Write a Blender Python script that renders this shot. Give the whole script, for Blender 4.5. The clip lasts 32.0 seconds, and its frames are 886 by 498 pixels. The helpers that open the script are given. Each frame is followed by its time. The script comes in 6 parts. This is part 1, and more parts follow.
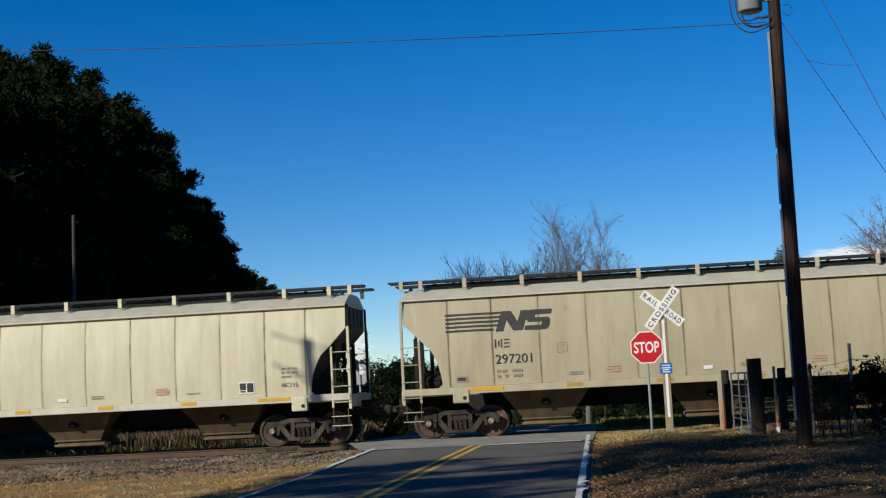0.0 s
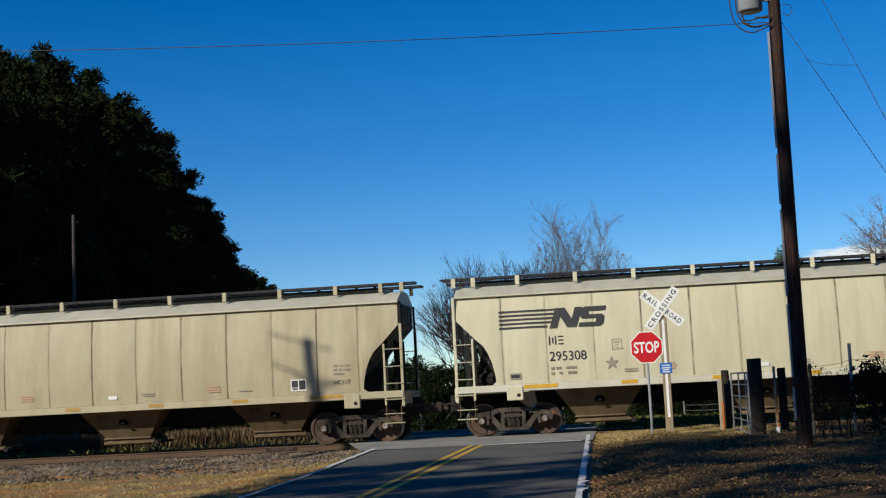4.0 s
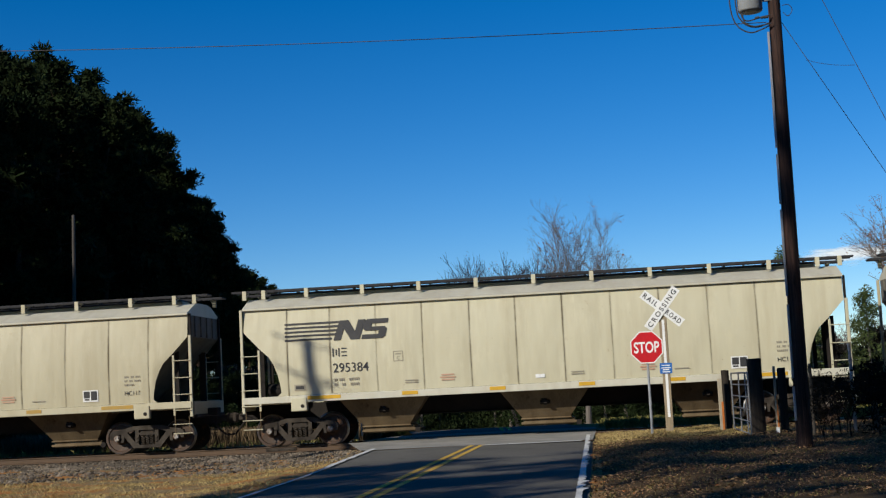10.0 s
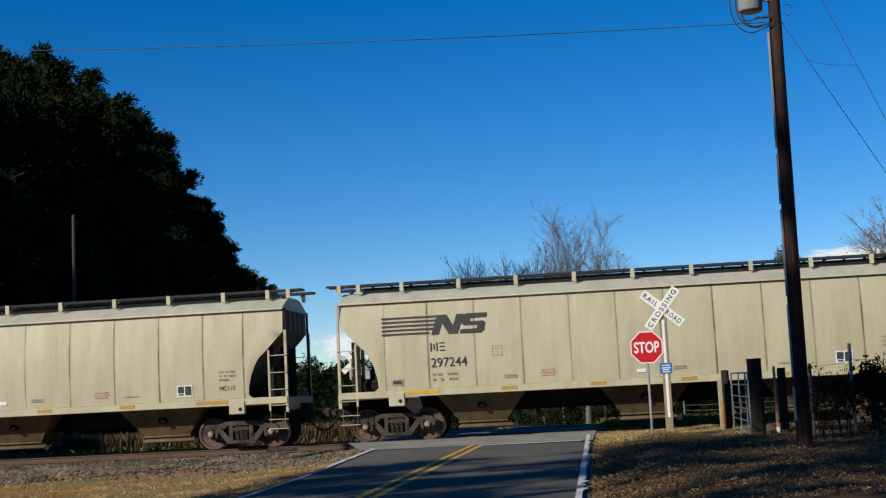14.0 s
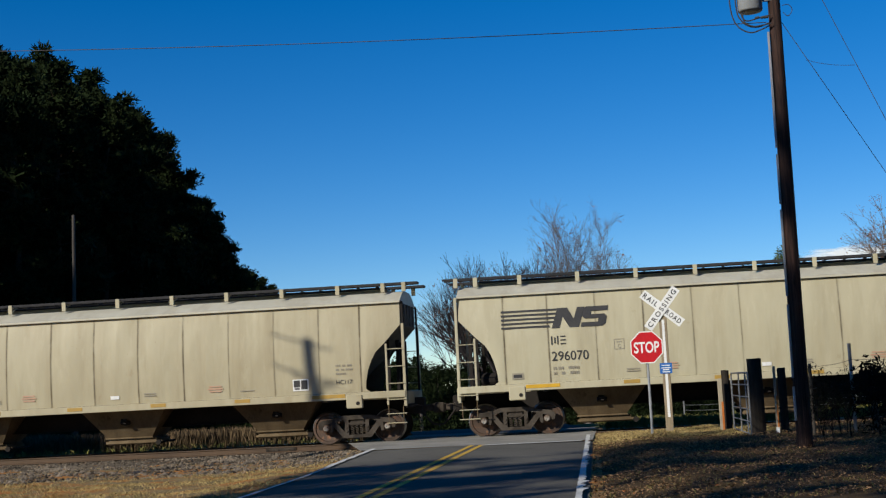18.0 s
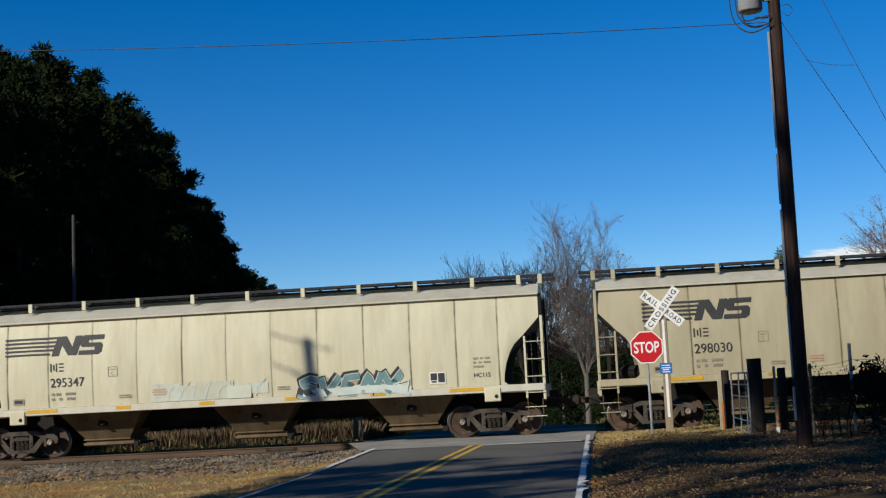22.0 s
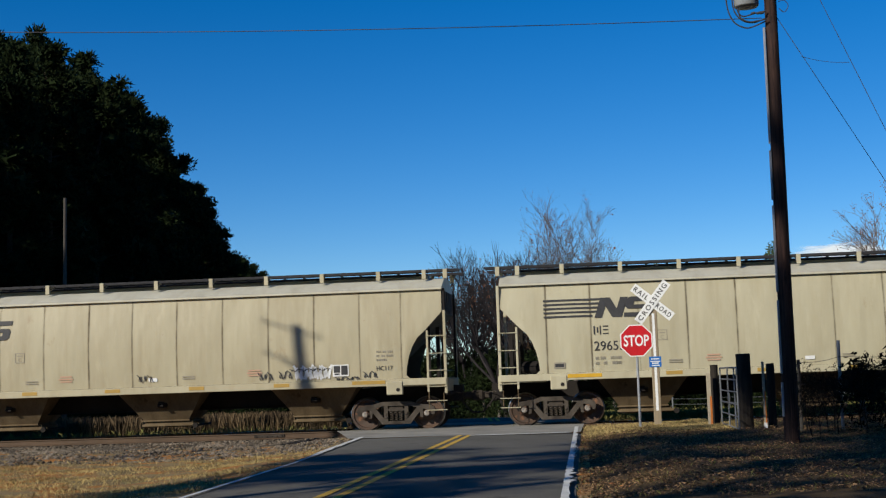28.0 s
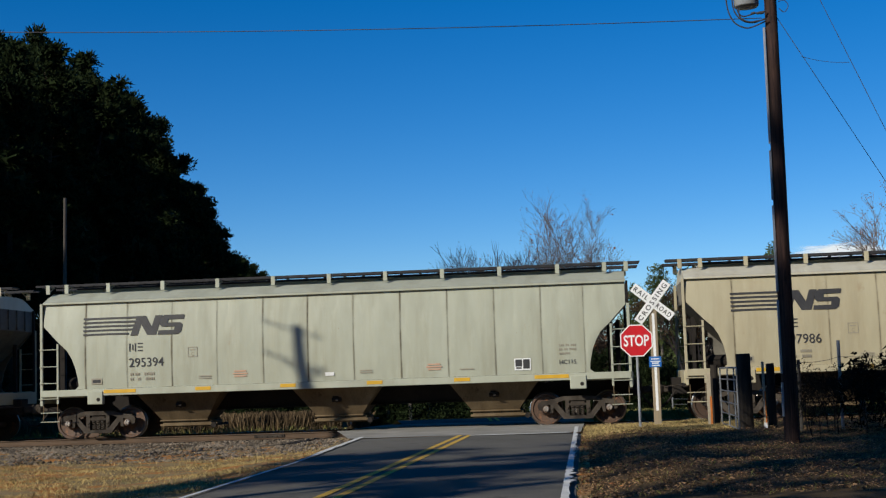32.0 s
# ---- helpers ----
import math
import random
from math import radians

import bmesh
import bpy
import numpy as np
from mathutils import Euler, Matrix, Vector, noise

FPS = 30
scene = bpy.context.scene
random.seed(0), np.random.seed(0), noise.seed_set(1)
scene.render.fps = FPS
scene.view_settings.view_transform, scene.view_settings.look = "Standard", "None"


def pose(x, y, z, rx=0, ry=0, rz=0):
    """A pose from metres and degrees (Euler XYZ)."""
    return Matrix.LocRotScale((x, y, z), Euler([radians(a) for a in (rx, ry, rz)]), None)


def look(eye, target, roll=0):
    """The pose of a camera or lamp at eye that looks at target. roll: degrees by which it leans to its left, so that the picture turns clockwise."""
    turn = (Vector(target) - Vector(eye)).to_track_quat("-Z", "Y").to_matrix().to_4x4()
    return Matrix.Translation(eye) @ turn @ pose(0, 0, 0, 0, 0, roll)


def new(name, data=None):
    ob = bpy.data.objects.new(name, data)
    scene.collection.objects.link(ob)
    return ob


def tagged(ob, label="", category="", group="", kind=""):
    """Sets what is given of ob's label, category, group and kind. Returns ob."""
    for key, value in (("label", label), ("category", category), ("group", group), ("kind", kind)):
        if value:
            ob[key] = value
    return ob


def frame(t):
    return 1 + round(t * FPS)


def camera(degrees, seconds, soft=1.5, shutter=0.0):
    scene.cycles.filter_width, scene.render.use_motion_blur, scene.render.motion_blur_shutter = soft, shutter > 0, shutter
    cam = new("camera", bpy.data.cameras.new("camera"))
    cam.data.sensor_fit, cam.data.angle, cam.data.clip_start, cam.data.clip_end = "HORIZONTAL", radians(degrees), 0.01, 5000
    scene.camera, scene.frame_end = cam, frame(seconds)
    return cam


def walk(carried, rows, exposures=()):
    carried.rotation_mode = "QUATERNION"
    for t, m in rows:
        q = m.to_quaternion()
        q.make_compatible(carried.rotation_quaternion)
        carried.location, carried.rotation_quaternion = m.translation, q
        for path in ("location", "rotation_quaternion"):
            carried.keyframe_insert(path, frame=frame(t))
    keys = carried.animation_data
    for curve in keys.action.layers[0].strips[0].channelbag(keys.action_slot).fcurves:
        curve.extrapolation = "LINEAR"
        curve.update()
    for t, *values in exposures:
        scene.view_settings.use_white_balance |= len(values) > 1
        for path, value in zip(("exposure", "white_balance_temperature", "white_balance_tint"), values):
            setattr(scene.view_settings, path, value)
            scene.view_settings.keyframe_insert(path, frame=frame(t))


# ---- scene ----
from mathutils.geometry import delaunay_2d_cdt

cam = camera(36.76, 32.0, soft=1.25, shutter=0.0)


def view(pitch, lean, yaw):
    """The camera at the roadside, from pitch, lean and yaw in radians."""
    eye = Vector((0.0, -39.05, 1.43))
    way = Vector((math.sin(yaw) * math.cos(pitch), math.cos(yaw) * math.cos(pitch), math.sin(pitch)))
    return look(eye, eye + way, -math.degrees(lean))


walk(cam, [(0.0, view(0.1042, 0.0514, -0.1088)), (24.6, view(0.1042, 0.0514, -0.1088)), (25.0, view(0.1025, 0.0457, -0.1077)),
           (25.5, view(0.0987, 0.0335, -0.1033)), (26.2, view(0.0963, 0.0338, -0.1029)), (32.0, view(0.0963, 0.0338, -0.1029))])

# ---- light ----
SUN_FROM = 39.0      # degrees left of straight behind the camera
SUN_UP = 27.0
TRAVEL = Vector((math.sin(radians(SUN_FROM)) * math.cos(radians(SUN_UP)), math.cos(radians(SUN_FROM)) * math.cos(radians(SUN_UP)), -math.sin(radians(SUN_UP))))
world = bpy.data.worlds.new("sky")
scene.world = world
world.use_nodes = True
wn = world.node_tree
sky = wn.nodes.new("ShaderNodeTexSky")
sky.sky_type = "NISHITA"
sky.sun_disc = False
sky.sun_elevation = radians(SUN_UP)
sky.sun_rotation = math.atan2(-TRAVEL.x, -TRAVEL.y)
sky.altitude = 2000
sky.air_density = 1.0
sky.dust_density = 0.0
sky.ozone_density = 4.0
wn.nodes["Background"].inputs["Strength"].default_value = 0.104
deep = wn.nodes.new("ShaderNodeHueSaturation")
deep.inputs["Hue"].default_value = 0.506
deep.inputs["Saturation"].default_value = 1.365
wn.links.new(sky.outputs["Color"], deep.inputs["Color"])
wn.links.new(deep.outputs["Color"], wn.nodes["Background"].inputs["Color"])
sun = new("sun", bpy.data.lights.new("sun", "SUN"))
sun.data.energy = 4.5
sun.data.angle = radians(0.8)
sun.data.color = (1.0, 0.93, 0.78)
sun.matrix_world = look(-60 * TRAVEL, (0, 0, 0))
scene.view_settings.exposure = 0.0

# ---- materials ----


def surface(name, a, b, scale=3.0, rough=0.7, bump=0.2, metal=0.0, fine=None, third=None, stretch=(1, 1, 1), spec=0.4, random=0.0, island=0.0, bumpscale=None, grainy=0.28):
    """Two colours mixed by a broad noise, grain from a fine one, an optional third colour in patches."""
    m = bpy.data.materials.new(name)
    m.use_nodes = True
    t = m.node_tree
    p = t.nodes["Principled BSDF"]
    co = t.nodes.new("ShaderNodeTexCoord")
    mp = t.nodes.new("ShaderNodeMapping")
    mp.inputs["Scale"].default_value = stretch
    t.links.new(co.outputs["Object"], mp.inputs["Vector"])

    def cloud(s, detail=4.0, rg=0.6):
        n = t.nodes.new("ShaderNodeTexNoise")
        n.inputs["Scale"].default_value = s
        n.inputs["Detail"].default_value = detail
        n.inputs["Roughness"].default_value = rg
        t.links.new(mp.outputs["Vector"], n.inputs["Vector"])
        return n.outputs["Fac"]

    def ramp(v, lo, hi):
        r = t.nodes.new("ShaderNodeMapRange")
        r.inputs["From Min"].default_value, r.inputs["From Max"].default_value = lo, hi
        t.links.new(v, r.inputs["Value"])
        return r.outputs["Result"]

    def mix(f, c, d, mode="MIX"):
        x = t.nodes.new("ShaderNodeMix")
        x.data_type, x.blend_type = "RGBA", mode
        for key, v in ((0, f), (6, c), (7, d)):
            if isinstance(v, (int, float)):
                x.inputs[key].default_value = v
            elif isinstance(v, tuple):
                x.inputs[key].default_value = (*v, 1)
            else:
                t.links.new(v, x.inputs[key])
        return x.outputs[2]
    col = mix(ramp(cloud(scale), 0.32, 0.68), a, b)
    grain = cloud(fine or scale * 9, 3.0, 0.7)
    if third:
        col = mix(ramp(cloud(scale * 2.3, 5.0, 0.7), third[1], third[1] + 0.12), col, third[0])
    v = ramp(grain, 0.2, 0.8)
    g = mix(grainy, (1, 1, 1), v, "MIX")
    col = mix(1.0, col, g, "MULTIPLY")
    if random or island:
        src = t.nodes.new("ShaderNodeObjectInfo").outputs["Random"] if random else t.nodes.new("ShaderNodeNewGeometry").outputs["Random Per Island"]
        r = t.nodes.new("ShaderNodeMapRange")
        r.inputs["To Min"].default_value, r.inputs["To Max"].default_value = 1 - (random or island), 1 + (random or island)
        t.links.new(src, r.inputs["Value"])
        col = mix(1.0, col, r.outputs["Result"], "MULTIPLY")
    t.links.new(col, p.inputs["Base Color"])
    p.inputs["Roughness"].default_value = rough
    p.inputs["Metallic"].default_value = metal
    p.inputs["Specular IOR Level"].default_value = spec
    if bump:
        bp = t.nodes.new("ShaderNodeBump")
        bp.inputs["Strength"].default_value = bump
        bp.inputs["Distance"].default_value = 0.02
        t.links.new(cloud(bumpscale, 3.0, 0.7) if bumpscale else grain, bp.inputs["Height"])
        t.links.new(bp.outputs["Normal"], p.inputs["Normal"])
    return m


def paint(name, a, b, rust=0.70):
    """Old car paint: broad fading, run-down streaks, rust freckles and shallow dents, different on every sheet."""
    m = bpy.data.materials.new(name)
    m.use_nodes = True
    t = m.node_tree
    p = t.nodes["Principled BSDF"]
    co = t.nodes.new("ShaderNodeTexCoord")
    shift = t.nodes.new("ShaderNodeVectorMath")
    shift.operation = "MULTIPLY_ADD"
    shift.inputs[1].default_value = (41.0, 7.0, 17.0)
    t.links.new(t.nodes.new("ShaderNodeObjectInfo").outputs["Random"], shift.inputs[0])
    t.links.new(co.outputs["Object"], shift.inputs[2])

    def cloud(stretch, scale, detail, rg, lo=None, hi=None):
        mp = t.nodes.new("ShaderNodeMapping")
        mp.inputs["Scale"].default_value = stretch
        t.links.new(shift.outputs[0], mp.inputs["Vector"])
        n = t.nodes.new("ShaderNodeTexNoise")
        n.inputs["Scale"].default_value, n.inputs["Detail"].default_value, n.inputs["Roughness"].default_value = scale, detail, rg
        t.links.new(mp.outputs["Vector"], n.inputs["Vector"])
        if lo is None:
            return n.outputs["Fac"]
        r = t.nodes.new("ShaderNodeMapRange")
        r.inputs["From Min"].default_value, r.inputs["From Max"].default_value = lo, hi
        t.links.new(n.outputs["Fac"], r.inputs["Value"])
        return r.outputs["Result"]

    def mix(f, c, d, amount=1.0):
        if amount < 1.0:
            k = t.nodes.new("ShaderNodeMath")
            k.operation = "MULTIPLY"
            k.inputs[1].default_value = amount
            t.links.new(f, k.inputs[0])
            f = k.outputs[0]
        x = t.nodes.new("ShaderNodeMix")
        x.data_type = "RGBA"
        t.links.new(f, x.inputs[0])
        for key, v in ((6, c), (7, d)):
            if isinstance(v, tuple):
                x.inputs[key].default_value = (*v, 1)
            else:
                t.links.new(v, x.inputs[key])
        return x.outputs[2]
    col = mix(cloud((1.4, 1, 0.6), 0.7, 4.0, 0.6, 0.32, 0.68), a, b)
    col = mix(cloud((2.6, 1, 0.25), 1.0, 5.0, 0.62, 0.48, 0.74), col, (0.74 * b[0], 0.68 * b[1], 0.60 * b[2]), 0.42)
    col = mix(cloud((3.0, 1, 0.8), 1.3, 4.0, 0.7, 0.55, 0.75), col, (min(1, 1.12 * a[0]), min(1, 1.12 * a[1]), min(1, 1.14 * a[2])), 0.5)
    col = mix(cloud((1.2, 1, 0.8), 1.6, 6.0, 0.72, rust - 0.04, rust + 0.10), col, (0.30, 0.215, 0.125), 0.6)
    col = mix(cloud((1.6, 1, 0.9), 9.0, 3.0, 0.7, 0.70, 0.78), col, (0.19, 0.10, 0.05), 0.5)
    t.links.new(col, p.inputs["Base Color"])
    p.inputs["Roughness"].default_value = 0.5
    p.inputs["Specular IOR Level"].default_value = 0.3
    dent = t.nodes.new("ShaderNodeBump")
    dent.inputs["Strength"].default_value, dent.inputs["Distance"].default_value = 0.55, 0.085
    t.links.new(cloud((1.5, 1, 0.55), 1.0, 2.0, 0.5), dent.inputs["Height"])
    t.links.new(dent.outputs["Normal"], p.inputs["Normal"])
    return m


def seam_dirt():
    """Grime that clings to a weld: dense along the bead, thinning out to both sides and in patches."""
    m = bpy.data.materials.new("weld_grime")
    m.use_nodes = True
    t = m.node_tree
    p = t.nodes["Principled BSDF"]
    p.inputs["Base Color"].default_value = (0.105, 0.078, 0.05, 1)
    p.inputs["Roughness"].default_value, p.inputs["Specular IOR Level"].default_value = 0.9, 0.1
    co = t.nodes.new("ShaderNodeTexCoord")
    sep = t.nodes.new("ShaderNodeSeparateXYZ")
    t.links.new(co.outputs["Object"], sep.inputs[0])
    info = t.nodes.new("ShaderNodeObjectInfo")

    def calc(op, a, b):
        n = t.nodes.new("ShaderNodeMath")
        n.operation = op
        n.use_clamp = op == "MULTIPLY"
        for k, v in ((0, a), (1, b)):
            if isinstance(v, float):
                n.inputs[k].default_value = v
            else:
                t.links.new(v, n.inputs[k])
        return n.outputs[0]
    mp = t.nodes.new("ShaderNodeVectorMath")
    mp.operation = "MULTIPLY_ADD"
    mp.inputs[1].default_value = (0.0, 0.0, 61.0)
    t.links.new(info.outputs["Random"], mp.inputs[0])
    t.links.new(co.outputs["Object"], mp.inputs[2])
    n = t.nodes.new("ShaderNodeTexNoise")
    n.inputs["Scale"].default_value, n.inputs["Detail"].default_value, n.inputs["Roughness"].default_value = 1.15, 5.0, 0.7
    t.links.new(mp.outputs[0], n.inputs["Vector"])
    r = t.nodes.new("ShaderNodeMapRange")
    r.inputs["From Min"].default_value, r.inputs["From Max"].default_value = 0.36, 0.66
    r.inputs["To Min"].default_value = 0.22
    t.links.new(n.outputs["Fac"], r.inputs["Value"])
    side = calc("SUBTRACT", 1.0, calc("DIVIDE", calc("ABSOLUTE", sep.outputs["X"], 0.0), 0.055))
    side = calc("MULTIPLY", calc("MULTIPLY", side, side), 1.15)
    k = t.nodes.new("ShaderNodeMapRange")
    k.inputs["To Min"].default_value, k.inputs["To Max"].default_value = 0.35, 1.0
    t.links.new(info.outputs["Random"], k.inputs["Value"])
    t.links.new(calc("MULTIPLY", calc("MULTIPLY", side, r.outputs["Result"]), k.outputs["Result"]), p.inputs["Alpha"])
    return m


M = {}
PAINTS = {
    "cream": paint("cream_paint", (0.60, 0.572, 0.42), (0.555, 0.52, 0.378)),
    "ivory": paint("ivory_paint", (0.56, 0.53, 0.39), (0.52, 0.485, 0.352)),
    "tan": paint("tan_paint", (0.435, 0.395, 0.275), (0.395, 0.35, 0.24), 0.67),
    "sand": paint("sand_paint", (0.485, 0.45, 0.322), (0.44, 0.4, 0.282), 0.68),
    "grey": paint("grey_paint", (0.395, 0.412, 0.335), (0.35, 0.363, 0.29)),
}
M["roofcoat"] = paint("pale_roof_paint", (0.54, 0.52, 0.425), (0.48, 0.455, 0.365))
M["sillcoat"] = paint("pale_sill_paint", (0.58, 0.565, 0.475), (0.52, 0.50, 0.41))
M["seam"] = surface("stained_weld_seam", (0.37, 0.315, 0.215), (0.10, 0.073, 0.045), 1.0, 0.8, 0.1, stretch=(1, 1, 1.0))
M["weld"] = seam_dirt()
# grimy car ends, coloured darker than the grime so their shade is painted in
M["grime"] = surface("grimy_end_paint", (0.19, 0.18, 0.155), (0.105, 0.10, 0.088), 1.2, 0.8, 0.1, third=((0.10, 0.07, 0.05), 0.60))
M["hopper"] = surface("grimy_hopper_steel", (0.205, 0.152, 0.092), (0.125, 0.09, 0.054), 1.4, 0.85, 0.15, third=((0.065, 0.043, 0.026), 0.58), stretch=(1.5, 1, 0.6), spec=0.08, random=0.15)
M["rust"] = surface("rusty_cast_steel", (0.095, 0.080, 0.066), (0.040, 0.033, 0.028), 3.0, 0.8, 0.3, third=((0.14, 0.075, 0.04), 0.62), spec=0.1, random=0.2)
M["wheel"] = surface("wheel_face", (0.10, 0.058, 0.038), (0.042, 0.030, 0.025), 2.0, 0.6, 0.15, third=((0.24, 0.105, 0.05), 0.56), random=0.35)
M["tread"] = surface("worn_tread_steel", (0.55, 0.53, 0.5), (0.42, 0.40, 0.38), 4.0, 0.3, 0.03, metal=1.0)
M["cap"] = surface("bearing_cap", (0.50, 0.48, 0.45), (0.24, 0.18, 0.14), 5.0, 0.45, 0.1, metal=0.3)
# grimy steel kept near black: shade under and between the cars is in it
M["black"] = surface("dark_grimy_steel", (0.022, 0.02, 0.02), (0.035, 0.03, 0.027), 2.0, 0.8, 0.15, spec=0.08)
M["grate"] = surface("weathered_grating", (0.055, 0.055, 0.06), (0.035, 0.035, 0.038), 4.0, 0.7, 0.3, fine=30, spec=0.08)
M["ink"] = surface("dark_stencil_paint", (0.030, 0.031, 0.037), (0.05, 0.05, 0.053), 2.0, 0.6, 0.02)
M["fade"] = surface("faded_stencil_paint", (0.31, 0.285, 0.23), (0.38, 0.345, 0.27), 5.0, 0.7, 0.0)
M["redfade"] = surface("faded_red_stencil", (0.60, 0.33, 0.235), (0.56, 0.40, 0.28), 5.0, 0.7, 0.0)
M["yellow"] = surface("yellow_reflector", (0.72, 0.42, 0.03), (0.62, 0.36, 0.03), 3.0, 0.5, 0.02)
M["dullyellow"] = surface("dirty_yellow_reflector", (0.50, 0.30, 0.05), (0.42, 0.28, 0.08), 3.0, 0.6, 0.02)
M["white"] = surface("white_sign_sheeting", (0.90, 0.91, 0.91), (0.84, 0.85, 0.85), 4.0, 0.45, 0.02)
M["red"] = surface("red_sign_sheeting", (0.62, 0.012, 0.022), (0.54, 0.012, 0.02), 3.0, 0.4, 0.01)
M["blue"] = surface("blue_sign_sheeting", (0.02, 0.16, 0.55), (0.02, 0.14, 0.48), 3.0, 0.4, 0.01)
M["galv"] = surface("galvanised_steel", (0.48, 0.50, 0.53), (0.38, 0.40, 0.43), 8.0, 0.5, 0.05, metal=0.5)
M["gatesteel"] = surface("weathered_gate_steel", (0.27, 0.285, 0.30), (0.20, 0.21, 0.225), 6.0, 0.6, 0.05, metal=0.3)
M["postwood"] = surface("weathered_square_post", (0.36, 0.29, 0.19), (0.27, 0.21, 0.14), 4.0, 0.85, 0.2, stretch=(3, 3, 0.4))
# creosote brown, made darker still to paint in the shade of trees
M["pole"] = surface("creosoted_pole", (0.016, 0.013, 0.015), (0.115, 0.062, 0.048), 1.6, 0.7, 0.6, third=((0.010, 0.010, 0.013), 0.50), stretch=(8, 8, 0.3), spec=0.15, grainy=0.7)
M["greypole"] = surface("weathered_grey_pole", (0.085, 0.075, 0.065), (0.055, 0.048, 0.042), 2.4, 0.85, 0.3, stretch=(3, 3, 0.3))
M["palepost"] = surface("pale_marker_plastic", (0.52, 0.45, 0.33), (0.42, 0.36, 0.26), 3.0, 0.6, 0.05)
# weathered fence wood, its colour lowered to include the shade on the posts
M["oldwood"] = surface("dark_fence_wood", (0.03, 0.026, 0.023), (0.05, 0.042, 0.035), 4.0, 0.9, 0.4, stretch=(3, 3, 0.4), spec=0.08)
M["asphalt"] = surface("worn_asphalt", (0.150, 0.146, 0.133), (0.195, 0.188, 0.170), 0.5, 1.0, 0.4, fine=60, third=((0.085, 0.082, 0.076), 0.60), spec=0.0, grainy=0.45)
M["apron"] = surface("pale_crossing_asphalt", (0.40, 0.385, 0.35), (0.27, 0.26, 0.235), 0.9, 1.0, 0.3, fine=50, spec=0.0, grainy=0.4)
M["linewhite"] = surface("worn_white_line", (0.78, 0.78, 0.75), (0.55, 0.55, 0.52), 3.0, 0.8, 0.2, third=((0.16, 0.16, 0.155), 0.60))
M["lineyellow"] = surface("worn_yellow_line", (0.70, 0.43, 0.05), (0.56, 0.35, 0.05), 3.0, 0.8, 0.2, third=((0.14, 0.13, 0.10), 0.62))
M["ballast"] = surface("ballast_stone", (0.235, 0.195, 0.15), (0.105, 0.087, 0.068), 1.2, 0.9, 0.5, fine=40, third=((0.30, 0.16, 0.07), 0.58), island=0.75, spec=0.1)
M["ground"] = surface("field_grass", (0.17, 0.155, 0.06), (0.10, 0.115, 0.035), 0.25, 0.95, 0.5, fine=12, third=((0.25, 0.19, 0.09), 0.55), spec=0.08)
M["verge"] = surface("dry_verge_earth", (0.34, 0.25, 0.125), (0.19, 0.15, 0.085), 0.55, 0.95, 0.8, fine=25, third=((0.44, 0.19, 0.055), 0.46), spec=0.08)
M["litter"] = surface("leaf_covered_earth", (0.15, 0.10, 0.052), (0.065, 0.048, 0.03), 1.4, 0.95, 0.6, fine=25, third=((0.105, 0.105, 0.038), 0.58), spec=0.05, grainy=0.6)
M["leaf"] = surface("fallen_leaf", (0.27, 0.165, 0.088), (0.11, 0.068, 0.04), 1.3, 0.8, 0.0, third=((0.62, 0.19, 0.04), 0.60), island=0.8, spec=0.1)
M["blade"] = surface("dry_grass_blade", (0.52, 0.39, 0.17), (0.30, 0.23, 0.10), 0.6, 0.9, 0.0, third=((0.17, 0.17, 0.05), 0.60), island=0.45, spec=0.08)
M["deadgrass"] = surface("tall_dead_grass", (0.19, 0.135, 0.08), (0.075, 0.055, 0.036), 0.8, 0.9, 0.0, island=0.5, spec=0.05)
M["greenblade"] = surface("green_grass_blade", (0.16, 0.17, 0.05), (0.24, 0.21, 0.08), 1.5, 0.9, 0.0, island=0.4, spec=0.08)
# needles darker than real foliage: the crowns' inner shade is put into the colour
M["shadeneedle"] = surface("pine_needles", (0.010, 0.018, 0.007), (0.022, 0.032, 0.011), 0.35, 0.8, 0.0, island=0.5, spec=0.05)
M["cedar"] = surface("cedar_foliage", (0.075, 0.10, 0.025), (0.05, 0.08, 0.022), 0.6, 0.8, 0.0, island=0.4)
# thicket colour lowered to hold the shade it stands in
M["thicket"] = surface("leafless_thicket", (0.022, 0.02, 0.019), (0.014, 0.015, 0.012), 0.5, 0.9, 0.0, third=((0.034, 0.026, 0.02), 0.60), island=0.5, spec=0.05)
M["bark"] = surface("pine_bark", (0.05, 0.036, 0.028), (0.085, 0.06, 0.043), 2.5, 0.95, 0.6, stretch=(2, 2, 0.5), spec=0.08)
M["greybark"] = surface("grey_bark", (0.185, 0.16, 0.145), (0.11, 0.097, 0.09), 2.5, 0.95, 0.4, stretch=(2, 2, 0.5))
M["twig"] = surface("grey_twigs", (0.050, 0.044, 0.046), (0.028, 0.025, 0.027), 2.5, 0.95, 0.3, stretch=(2, 2, 0.5), spec=0.08)
# fence-line twigs, with the shade of the verge in their colour
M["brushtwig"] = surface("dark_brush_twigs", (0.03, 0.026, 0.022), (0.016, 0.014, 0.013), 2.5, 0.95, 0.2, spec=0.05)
M["redleaf"] = surface("russet_leaf", (0.26, 0.10, 0.045), (0.19, 0.09, 0.045), 2.0, 0.8, 0.0, island=0.4)
M["oakleaf"] = surface("dry_oak_leaf", (0.10, 0.058, 0.032), (0.055, 0.035, 0.022), 1.2, 0.85, 0.0, island=0.5, spec=0.08)
# brush leaves, withered and darkened further for shade
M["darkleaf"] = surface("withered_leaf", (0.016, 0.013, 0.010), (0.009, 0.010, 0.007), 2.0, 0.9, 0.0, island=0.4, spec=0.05)
